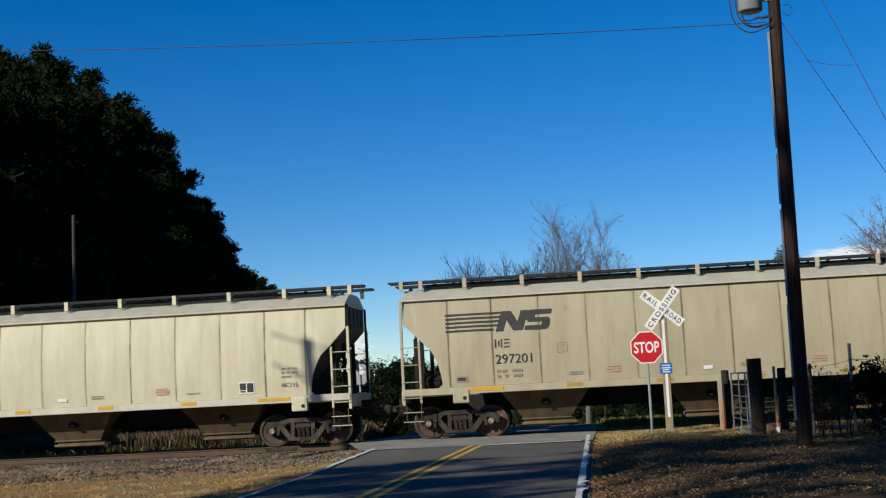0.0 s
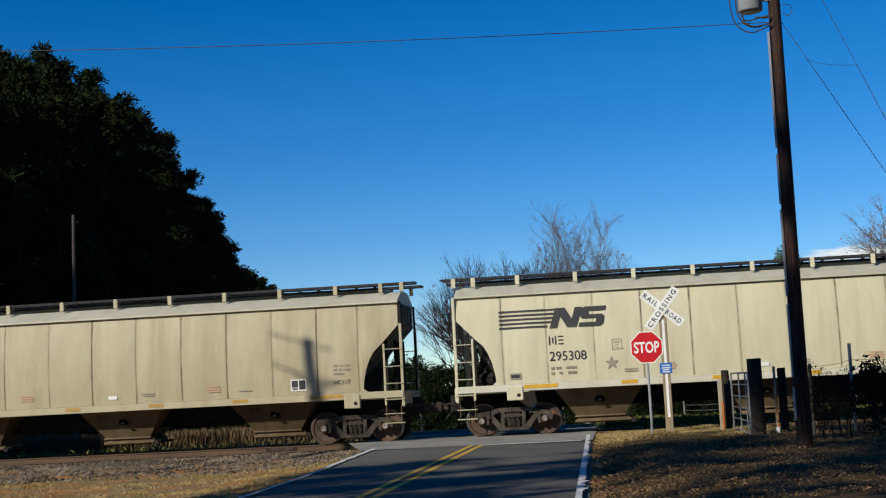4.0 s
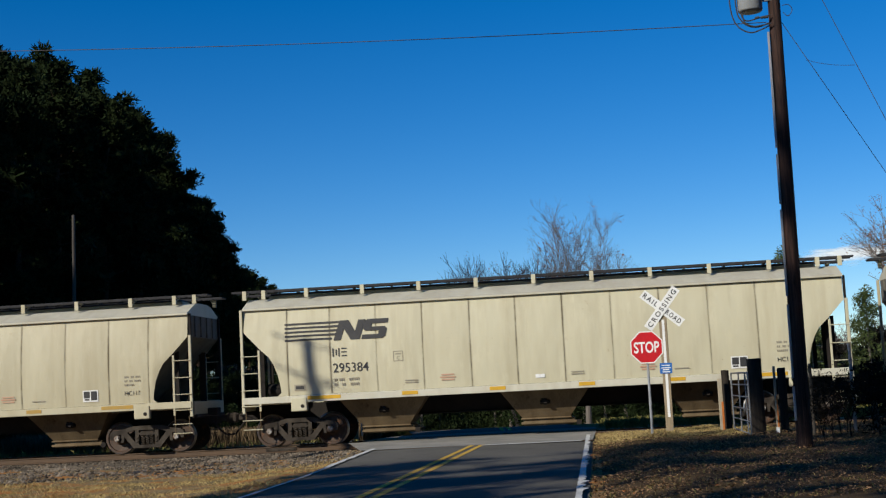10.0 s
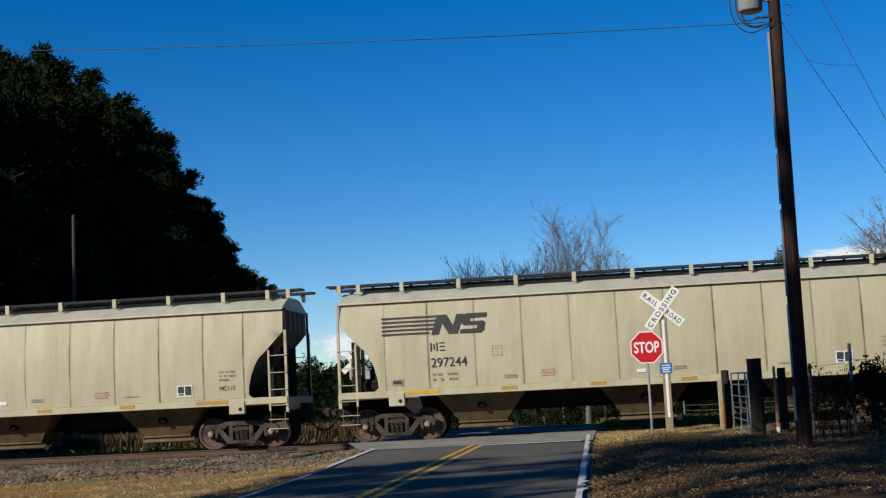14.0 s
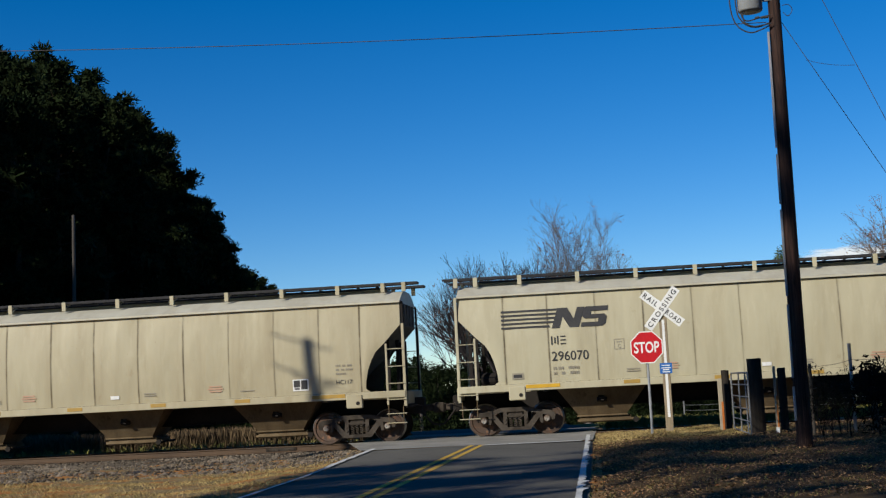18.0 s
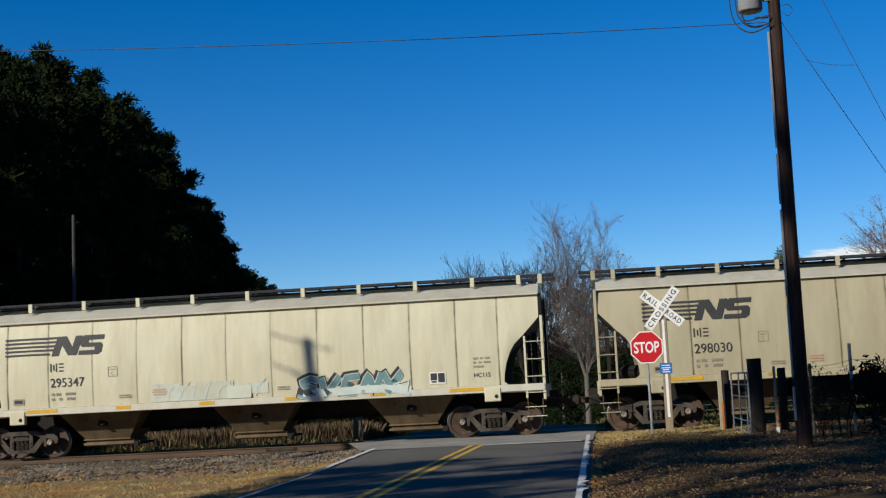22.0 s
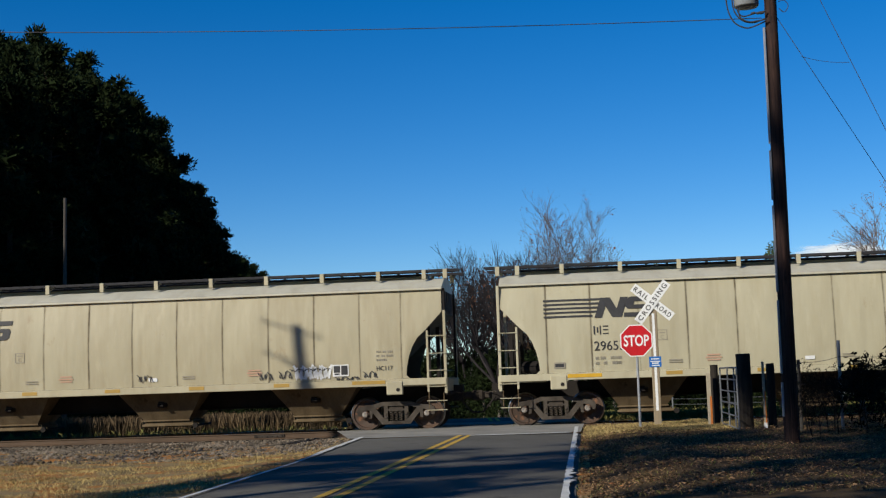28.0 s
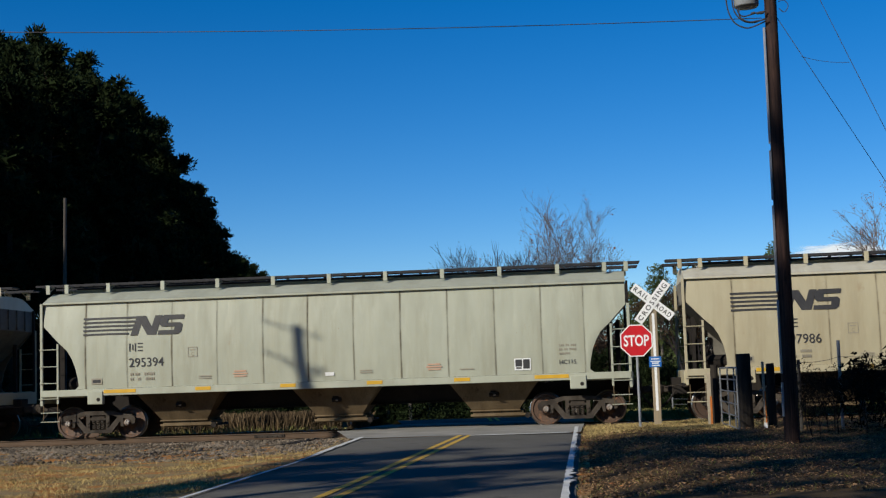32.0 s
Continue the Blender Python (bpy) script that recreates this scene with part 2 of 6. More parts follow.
M["wire"] = surface("weathered_cable", (0.035, 0.035, 0.04), (0.06, 0.06, 0.065), 3.0, 0.6, 0.0)
M["tank"] = surface("grey_transformer_paint", (0.34, 0.36, 0.38), (0.27, 0.29, 0.31), 3.0, 0.5, 0.05)
M["orange"] = surface("orange_marker_plastic", (0.70, 0.20, 0.03), (0.60, 0.17, 0.03), 3.0, 0.5, 0.02)
M["rail"] = surface("rusty_rail", (0.125, 0.078, 0.047), (0.085, 0.055, 0.035), 2.5, 0.8, 0.2, stretch=(0.3, 1, 1))
M["railtop"] = surface("polished_railhead", (0.5, 0.48, 0.46), (0.38, 0.35, 0.32), 2.0, 0.3, 0.02, metal=1.0)
M["tie"] = surface("old_crosstie", (0.09, 0.07, 0.055), (0.14, 0.11, 0.085), 3.0, 0.95, 0.4, spec=0.08)
M["teal"] = surface("teal_spray_paint", (0.13, 0.25, 0.27), (0.20, 0.34, 0.35), 1.4, 0.6, 0.0)
M["faintteal"] = surface("faded_spray_paint", (0.58, 0.63, 0.56), (0.50, 0.51, 0.40), 1.6, 0.6, 0.0, grainy=0.1)
M["paleteal"] = surface("pale_spray_paint", (0.62, 0.70, 0.66), (0.54, 0.60, 0.54), 3.0, 0.6, 0.0)

# ---- builders ----


class Build:
    """Collects vertices and faces for one mesh; every form keeps its own material slot."""

    def __init__(self):
        self.v, self.f, self.m = [], [], []

    def add(self, verts, faces, slot=0):
        k = len(self.v)
        self.v += [tuple(p) for p in verts]
        self.f += [tuple(i + k for i in f) for f in faces]
        self.m += [slot] * len(faces)

    def box(self, x0, x1, y0, y1, z0, z1, c=0.0, slot=0):
        x0, x1, y0, y1, z0, z1 = min(x0, x1), max(x0, x1), min(y0, y1), max(y0, y1), min(z0, z1), max(z0, z1)
        if c <= 0:
            v = [(x, y, z) for z in (z0, z1) for y in (y0, y1) for x in (x0, x1)]
            self.add(v, [(0, 2, 3, 1), (4, 5, 7, 6), (0, 1, 5, 4), (2, 6, 7, 3), (0, 4, 6, 2), (1, 3, 7, 5)], slot)
            return
        n = {}
        v = []
        for i, x in enumerate((x0, x1)):
            for j, y in enumerate((y0, y1)):
                for k, z in enumerate((z0, z1)):
                    sx, sy, sz = (c, -c)[i], (c, -c)[j], (c, -c)[k]
                    for a, p in enumerate(((x, y + sy, z + sz), (x + sx, y, z + sz), (x + sx, y + sy, z))):
                        n[i, j, k, a] = len(v)
                        v.append(p)
        f = []
        for s in (0, 1):
            o = (lambda q: tuple(q)) if s else (lambda q: tuple(reversed(q)))
            f.append(o([n[s, 0, 0, 0], n[s, 1, 0, 0], n[s, 1, 1, 0], n[s, 0, 1, 0]]))
            f.append(o([n[0, s, 0, 1], n[0, s, 1, 1], n[1, s, 1, 1], n[1, s, 0, 1]]))
            f.append(o([n[0, 0, s, 2], n[1, 0, s, 2], n[1, 1, s, 2], n[0, 1, s, 2]]))
        for p in (0, 1):
            for q in (0, 1):
                f.append((n[0, p, q, 1], n[1, p, q, 1], n[1, p, q, 2], n[0, p, q, 2]))
                f.append((n[p, 0, q, 0], n[p, 1, q, 0], n[p, 1, q, 2], n[p, 0, q, 2]))
                f.append((n[p, q, 0, 0], n[p, q, 1, 0], n[p, q, 1, 1], n[p, q, 0, 1]))
                for r in (0, 1):
                    f.append((n[p, q, r, 0], n[p, q, r, 1], n[p, q, r, 2]))
        self.add(v, f, slot)

    def tube(self, p, q, r, r2=None, n=8, slot=0, caps=True):
        p, q = Vector(p), Vector(q)
        d = (q - p).normalized()
        a = d.orthogonal().normalized()
        b = d.cross(a)
        r2 = r if r2 is None else r2
        v = [p + r * (math.cos(2 * math.pi * i / n) * a + math.sin(2 * math.pi * i / n) * b) for i in range(n)]
        v += [q + r2 * (math.cos(2 * math.pi * i / n) * a + math.sin(2 * math.pi * i / n) * b) for i in range(n)]
        f = [(i, (i + 1) % n, n + (i + 1) % n, n + i) for i in range(n)]
        if caps:
            f += [tuple(reversed(range(n))), tuple(range(n, 2 * n))]
        self.add(v, f, slot)

    def path(self, pts, r, n=6, slot=0):
        pts = [Vector(p) for p in pts]
        v, up = [], Vector((0.13, 0.31, 0.94))
        for i, p in enumerate(pts):
            d = (pts[min(i + 1, len(pts) - 1)] - pts[max(i - 1, 0)]).normalized()
            a = d.cross(up).normalized()
            b = d.cross(a)
            v += [p + r * (math.cos(2 * math.pi * k / n) * a + math.sin(2 * math.pi * k / n) * b) for k in range(n)]
        f = [(j * n + k, j * n + (k + 1) % n, j * n + n + (k + 1) % n, j * n + n + k) for j in range(len(pts) - 1) for k in range(n)]
        self.add(v, f + [tuple(range(n)), tuple(range((len(pts) - 1) * n, len(pts) * n))], slot)

    def prism(self, pts, y0, y1, slot=0):
        """An outline in x and z, from y0 to y1."""
        n = len(pts)
        v = [(x, y0, z) for x, z in pts] + [(x, y1, z) for x, z in pts]
        self.add(v, [tuple(range(n)), tuple(reversed(range(n, 2 * n)))] + [((i + 1) % n, i, n + i, n + (i + 1) % n) for i in range(n)], slot)

    def spin(self, prof, n=28, slot=0, axis="y"):
        """A profile of (along, radius) turned round the y axis."""
        k = len(prof)
        v = []
        for i in range(n):
            a = 2 * math.pi * i / n
            v += [(r * math.sin(a), y, r * math.cos(a)) if axis == "y" else (r * math.sin(a), r * math.cos(a), y) for y, r in prof]
        f = []
        for i in range(n):
            j = (i + 1) % n
            f += [(i * k + s, i * k + s + 1, j * k + s + 1, j * k + s) for s in range(k - 1)]
        self.add(v, f, slot)

    def mesh(self, name, *mats, smooth=False):
        me = bpy.data.meshes.new(name)
        me.from_pydata(self.v, [], self.f)
        for m in mats:
            me.materials.append(m)
        me.polygons.foreach_set("material_index", self.m)
        if smooth:
            me.polygons.foreach_set("use_smooth", [True] * len(self.f))
        me.update()
        return me


def part(name, data, parent, label="", m=None):
    """One mesh object under a thing or under a part."""
    ob = new(name, data)
    ob.parent = parent
    if m is not None:
        ob.matrix_basis = m
    if label:
        ob["label"] = label
    return ob


def thing(name, label, category, m=None, data=None, group="", kind=""):
    ob = new(name, data)
    if m is not None:
        ob.matrix_basis = m
    return tagged(ob, label, category, group, kind)


def words(text, height, width, mat, name="lettering", bold=0.0, gap=1.0):
    """Flat lettering in the x-z plane, facing -y, its lower left corner at the origin."""
    cu = bpy.data.curves.new(name, "FONT")
    cu.body = text
    cu.size = 1.0
    cu.extrude = 0.0
    cu.offset = bold
    cu.resolution_u = 4
    cu.space_character = gap
    ob = bpy.data.objects.new(name, cu)
    scene.collection.objects.link(ob)
    dg = bpy.context.evaluated_depsgraph_get()
    me = bpy.data.meshes.new_from_object(ob.evaluated_get(dg))
    bpy.data.objects.remove(ob)
    xs = [v.co.x for v in me.vertices]
    ys = [v.co.y for v in me.vertices]
    x0, y0 = min(xs), min(ys)
    sx, sy = width / (max(xs) - x0), height / (max(ys) - y0)
    for v in me.vertices:
        v.co = ((v.co.x - x0) * sx, 0.0, (v.co.y - y0) * sy)
    me.materials.clear()
    me.materials.append(mat)
    me.update()
    return me


def plate(rects, mat, name="marking", slant=0.0):
    """Flat plain blocks in the x-z plane facing -y; each is x0, x1, z0, z1."""
    b = Build()
    for x0, x1, z0, z1 in rects:
        b.add([(x0 + slant * z0, 0, z0), (x1 + slant * z0, 0, z0), (x1 + slant * z1, 0, z1), (x0 + slant * z1, 0, z1)], [(0, 1, 2, 3)])
    return b.mesh(name, mat)

# ---- ground, road, track ----
rnd = random.Random(7)


def rise(x, y):
    """Height of the ground."""
    z = -0.05
    if x < -5.6:
        z -= 0.22 * min(1.0, (-5.6 - x) / 2.5) * min(1.0, max(0.0, (y + 30) / 12))
    if x > 0:
        z += 0.11 * min(1.0, x / 1.2) * (1.0 if y < -4 else max(0.0, (-1.5 - y) / 2.5))
    if abs(y) < 3.2 and not -6.8 < x < 0.6:
        z -= 0.18 * (1 - abs(y) / 3.2)
    if y > 8:
        side = min(1.0, max(0.0, (x + 23) / 3)) * min(1.0, max(0.0, (19 - x) / 3))
        wide = max(side, min(1.0, max(0.0, (y - 60) / 30)))
        z -= wide * 2.6 * min(1.0, (y - 8) / 48)
    if -45 < x < 14 and -60 < y < 30 and not -5.5 < x < -0.2:
        z += 0.06 * noise.noise((x * 0.7, y * 0.7, 3.1)) + 0.03 * noise.noise((x * 2.3, y * 2.3, 1.7))
    return z


def ground():
    xs = [-3000, -1500, -700, -300, -150, -90, -60] + [-45 + 0.75 * i for i in range(79)] + [17, 22, 30, 45, 70, 120, 250, 600, 1500, 3000]
    ys = [-600, -250, -120, -75] + [-55 + 0.7 * i for i in range(108)] + [22, 25, 30, 38, 47, 56, 70, 100, 160, 300, 700, 1800, 4500]
    b = Build()
    v = [(x, y, rise(x, y)) for y in ys for x in xs]
    n = len(xs)
    b.v = v
    for j in range(len(ys) - 1):
        for i in range(n - 1):
            b.f.append((j * n + i, j * n + i + 1, j * n + n + i + 1, j * n + n + i))
            x, y = (xs[i] + xs[i + 1]) / 2, (ys[j] + ys[j + 1]) / 2
            w = 1.4 * noise.noise((x * 0.4, y * 0.4, 0))
            s = 0
            if -60 < x < 20 and -40 < y < -1.2:
                s = 2 if x > -0.3 else 1
            elif x > 2 and -60 < y <= -40:
                s = 2
            elif -60 < x < 40 and abs(y) < 3.4 + w * 0.5:
                s = 1
            b.m.append(s)
    tagged(new("ground", b.mesh("ground", M["ground"], M["verge"], M["litter"], smooth=True)), "level ground with dry grass, bare earth and fallen leaves", "ground", kind="structure")


def strip(name, pts, z, mat, label, category):
    b = Build()
    n = len(pts)
    b.add([(l, y, z) for l, r, y in pts] + [(r, y, z) for l, r, y in pts], [(i, n + i, n + i + 1, i + 1) for i in range(n - 1)])
    return tagged(new(name, b.mesh(name, mat)), label, category, kind="structure")


def road():
    b = Build()
    # asphalt slab with a little camber, from behind the viewer to beyond the track
    ys = [-80, -45, -30, -24] + [-22 + i for i in range(16)] + [-6.2]
    for a, c in zip(ys, ys[1:]):
        cols = []
        for y in (a, c):
            l = -5.45 - (0.043 * max(0, y + 15.7))
            r = -0.18
            cols.append([(l, y, -0.035), (l + 0.3, y, -0.008), (-2.9, y, 0.015), (r - 0.3, y, -0.008), (r, y, -0.035)])
        k = len(b.v)
        b.v += cols[0] + cols[1]
        b.f += [(k + i, k + i + 1, k + 6 + i, k + 5 + i) for i in range(4)]
        b.m += [0] * 4
    tagged(new("road", b.mesh("road", M["asphalt"], smooth=True)), "two-lane grey asphalt road leading to the rail crossing", "road", kind="structure")
    far = Build()
    bend = ((3.2, 0.0), (8, 0.9), (14, 2.0), (20, 3.6), (30, 7.0), (42, 12.5), (56, 20.0), (80, 34.0))
    for (a, da), (c, dc) in zip(bend, bend[1:]):
        za, zc = -0.02 - 2.6 * min(1, max(0, a - 8) / 48), -0.02 - 2.6 * min(1, max(0, c - 8) / 48)
        far.add([(-5.8 - da, a, za), (-0.25 - da, a, za), (-0.25 - dc, c, zc), (-5.8 - dc, c, zc)], [(0, 1, 2, 3)])
    tagged(new("road", far.mesh("road", M["asphalt"])), "asphalt road going on beyond the tracks", "road", kind="structure")
    ap = Build()
    ap.add([(-5.9, -6.22, 0.014), (-0.18, -6.22, 0.014), (-0.1, -0.86, 0.012), (-7.2, -0.86, 0.012)], [(0, 1, 2, 3)])
    ap.add([(-6.9, -0.64, 0.0), (-0.1, -0.64, 0.0), (-0.1, 0.62, 0.0), (-6.9, 0.62, 0.0)], [(0, 1, 2, 3)])
    ap.add([(-6.9, 0.86, 0.012), (-0.1, 0.86, 0.012), (-0.1, 3.3, 0.0), (-6.4, 3.3, 0.0)], [(0, 1, 2, 3)])
    tagged(new("crossing_surface", ap.mesh("crossing_surface", M["apron"])), "pale worn paving between and beside the rails", "road", kind="structure")
    for x in (-2.98, -2.74):
        strip("yellow_line", [(x - 0.19 + 0.0135 * (y + 6.3), x - 0.07 + 0.0135 * (y + 6.3), y) for y in (-80, -22, -15, -10, -6.3)], 0.021, M["lineyellow"], "worn yellow centre line on the asphalt", "road marking")
    for x in (-2.98, -2.74):
        strip("yellow_line", [(x - 0.06 - 0.1 * (y - 3.2), x + 0.06 - 0.1 * (y - 3.2), y) for y in (4.2, 7.8)], -0.012, M["lineyellow"], "worn yellow centre line beyond the tracks", "road marking")
    edge = [(-0.35 + 0.03 * noise.noise((y * 3.1, 0, 0)), -0.25 + 0.11 * noise.noise((y * 4.7, 4, 0)), y) for y in [-80] + [-30 + 0.22 * i for i in range(124)]]
    strip("white_edge_line", edge, 0.018, M["linewhite"], "ragged white edge line at the grass", "road marking")
    lft = [(-5.25 - (0.06 if y > -13 else 0.0) - (0.043 * max(0, y + 15.7)) + 0.04 * noise.noise((y * 2.1, 9, 0)), -5.18 - (0.043 * max(0, y + 15.7)) + 0.06 * noise.noise((y * 3.3, 2, 0)), y) for y in [-80, -30] + [-20 + i * 0.5 for i in range(30)]]
    strip("white_edge_line", lft, 0.016, M["linewhite"], "thin white edge line at the gravel shoulder", "road marking")
    bar = Build()
    bar.add([(-2.85, -6.75, 0.026), (-0.42, -6.65, 0.026), (-0.42, -6.38, 0.026), (-2.85, -6.46, 0.026)], [(0, 1, 2, 3)])
    tagged(new("stop_line", bar.mesh("stop_line", M["linewhite"])), "worn white stop line before the crossing", "road marking", kind="structure")


def track():
    prof = [(-0.07, -0.17), (-0.07, -0.155), (-0.015, -0.13), (-0.012, -0.045), (-0.036, -0.03), (-0.036, -0.004), (-0.028, 0.0), (0.028, 0.0), (0.036, -0.004), (0.036, -0.03), (0.012, -0.045), (0.015, -0.13), (0.07, -0.155), (0.07, -0.17)]
    n = len(prof)
    for y in (-0.753, 0.753):
        r = Build()
        r.add([(-150, y + a, z) for a, z in prof] + [(150, y + a, z) for a, z in prof], [(i, i + 1, n + i + 1, n + i) for i in range(n - 1) if i != 6])
        r.add([(-150, y + a, z) for a, z in prof[6:8]] + [(150, y + a, z) for a, z in prof[6:8]], [(0, 1, 3, 2)], 1)
        rail = tagged(new("rail", r.mesh("rail", M["rail"], M["railtop"])), "rusty steel rail with a polished head", "rail", "running rails", kind="structure")
        for x in (-9.2, 9.3):
            j = Build()
            j.box(x - 0.45, x + 0.45, y - 0.05, y - 0.02, -0.13, -0.04, 0.006)
            for k in range(6):
                j.tube((x - 0.38 + k * 0.152, y - 0.08, -0.085), (x - 0.38 + k * 0.152, y - 0.04, -0.085), 0.02, n=6)
            part("joint_bar", j.mesh("joint_bar", M["rust"]), rail, "bolted rust-red joint bar")
    t = Build()
    t.box(-0.11, 0.11, -1.3, 1.3, -0.34, -0.172, 0.012)
    me = t.mesh("crosstie", M["tie"])
    bed = Build()
    xs = [-150, -60] + [-30 + i for i in range(60)] + [40, 80, 150]
    cs = [(-3.4, -0.42), (-2.6, -0.30), (-1.6, -0.2), (0, -0.22), (1.6, -0.2), (2.6, -0.32), (3.4, -0.45)]
    for a, c in zip(xs, xs[1:]):
        if -7.5 < (a + c) / 2 < 0.3:
            continue
        bed.add([(a, y, z) for y, z in cs] + [(c, y, z) for y, z in cs], [(i, 7 + i, 8 + i, i + 1) for i in range(6)])
    b = tagged(new("ballast_bed", bed.mesh("ballast_bed", M["ballast"])), "stone ballast bed under the rails", "ballast", kind="structure")
    i = 0
    x = -26.0
    while x < 16:
        if not -7.3 < x < 0.2:
            part("crosstie", me, b, m=pose(x + rnd.uniform(-0.03, 0.03), rnd.uniform(-0.05, 0.05), 0, 0, 0, rnd.uniform(-1.5, 1.5)))
        x += 0.53


def scatter(name, count, area, make, mat, label, category):
    """Many small pieces joined into one object."""
    v, f = [], []
    for _ in range(count):
        x, y = area()
        pts, faces = make(x, y)
        k = len(v)
        v += pts
        f += [tuple(i + k for i in q) for q in faces]
    me = bpy.data.meshes.new(name)
    me.from_pydata(v, [], f)
    me.materials.append(mat)
    return tagged(new(name, me), label, category, kind="stuff")


def stone(x, y):
    s = 0.02 + 0.055 * rnd.random() ** 2
    z = bedheight(x, y)
    p = [(x + s * a * rnd.uniform(0.6, 1.3), y + s * b * rnd.uniform(0.6, 1.3), z + s * 0.7 * c * rnd.uniform(0.6, 1.2)) for a, b, c in ((1, 0, 0), (0, 1, 0), (-1, 0, 0), (0, -1, 0), (0.2, 0.1, 1), (0, 0, -0.6))]
    return p, [(0, 1, 4), (1, 2, 4), (2, 3, 4), (3, 0, 4), (1, 0, 5), (2, 1, 5), (3, 2, 5), (0, 3, 5)]


def bedheight(x, y):
    a = abs(y)
    return max(rise(x, y), (-0.2 if a < 1.6 else -0.2 - 0.12 * (a - 1.6)) if a < 3.4 else -9)


def blade(h, w, lean=0.45):
    def make(x, y):
        z = rise(x, y) - 0.01
        a = rnd.uniform(0, 6.28)
        k = h * rnd.uniform(0.5, 1.3)
        dx, dy = rnd.gauss(0, lean) * k, rnd.gauss(0, lean) * k
        c, s = w * math.cos(a), w * math.sin(a)
        return [(x - c, y - s, z), (x + c, y + s, z), (x + dx * 0.4 + c * 0.6, y + dy * 0.4 + s * 0.6, z + k * 0.65), (x + dx, y + dy, z + k)], [(0, 1, 2), (0, 2, 3)]
    return make


def leafbit(x, y):
    z = rise(x, y) + rnd.uniform(0.005, 0.05)
    a, s = rnd.uniform(0, 6.28), rnd.uniform(0.010, 0.027)
    t, u = rnd.uniform(-0.6, 0.6), rnd.uniform(-0.6, 0.6)
    c, d = s * math.cos(a), s * math.sin(a)
    return [(x - c, y - d, z), (x + d * 0.6, y - c * 0.6, z + s * t), (x + c, y + d, z + 0.3 * s), (x - d * 0.6, y + c * 0.6, z + s * u)], [(0, 1, 2), (0, 2, 3)]


def ground_cover():
    def leftbed():
        return rnd.uniform(-25, -6.0), -1.15 - 8.2 * rnd.random() ** 1.35
    scatter("ballast_stones", 21000, leftbed, stone, M["ballast"], "loose grey and rust-stained ballast stones", "stones")
    scatter("ballast_stones", 2500, lambda: (rnd.uniform(0.5, 13), rnd.uniform(-3.2, -1.1)), stone, M["ballast"], "loose ballast stones beside the rails", "stones")

    def leftverge():
        while True:
            x, y = rnd.uniform(-19, -5.5), rnd.uniform(-21, -3.5)
            if rnd.random() < (0.07 + 0.93 * min(1, max(0, (-7.8 - y) / 3.6))) * (1.0 if noise.noise((x * 0.45, y * 0.8, 3)) > -0.12 else 0.12) and x < -5.45 - 0.043 * max(0, y + 15.7):
                return x, y
    scatter("dry_grass", 38000, leftverge, blade(0.06, 0.0035), M["blade"], "short dry tan grass on the road shoulder", "grass")
    scatter("fallen_leaves", 1600, leftverge, leafbit, M["leaf"], "scattered brown leaves on the shoulder", "leaves")

    def rightverge():
        return -0.15 + 13 * rnd.random() ** 1.2, rnd.uniform(-24, -1.8)
    scatter("dry_grass", 3500, rightverge, blade(0.045, 0.002), M["blade"], "dry tan grass tufts among leaves", "grass")
    scatter("dry_grass", 22000, lambda: (rnd.uniform(-0.1, 4.2), -2.2 - 6.0 * rnd.random()), blade(0.07, 0.006), M["blade"], "sunlit tan grass round the signs and gate", "grass")
    scatter("green_grass", 6000, rightverge, blade(0.06, 0.003), M["greenblade"], "sparse green grass among leaves", "grass")
    scatter("fallen_leaves", 68000, rightverge, leafbit, M["leaf"], "thick brown and orange fallen leaves", "leaves")

    scatter("field_grass", 15000, lambda: (rnd.uniform(0.2, 14), rnd.uniform(1.9, 8.8)), blade(0.16, 0.008), M["greenblade"], "rough green grass beside the far rail", "grass")

    def tall():
        return -8.6 - 14 * rnd.random() ** 1.3, rnd.uniform(9.6, 13.5)
    scatter("tall_dry_grass", 42000, tall, blade(0.66, 0.0045, 0.14), M["deadgrass"], "tall dead tan grass beyond the tracks", "grass")
    scatter("field_grass", 9000, lambda: (rnd.uniform(0, 14) if rnd.random() < 0.8 else rnd.uniform(-22, -8.5), rnd.uniform(4, 16)), blade(0.2, 0.015), M["greenblade"], "rough green grass beyond the tracks", "grass")


# ---- hopper car ----
LEN = 16.95
CUT = [(1.45, 1.0), (1.54, 1.11), (1.75, 1.09), (2.07, 1.02), (2.35, 0.91), (2.57, 0.78), (2.8, 0.53), (3.3, 0.06), (3.96, 0.06)]
SIDE = [(1.2 + 0.2 * i, 1.62 - 0.13 * max(0.0, (1.2 + 0.2 * i - 2.5) / 1.46) ** 1.7 - 0.04 * max(0.0, (2.2 - 1.2 - 0.2 * i) / 0.75) ** 1.5) for i in range(16)]
SEAMS = [1.33, 2.57, 3.9, 5.23, 6.58, 7.88, 9.2, 10.55, 11.89, 13.22, 14.53, 15.72]


def along(table, z):
    return float(np.interp(z, [p[0] for p in table], [p[1] for p in table]))


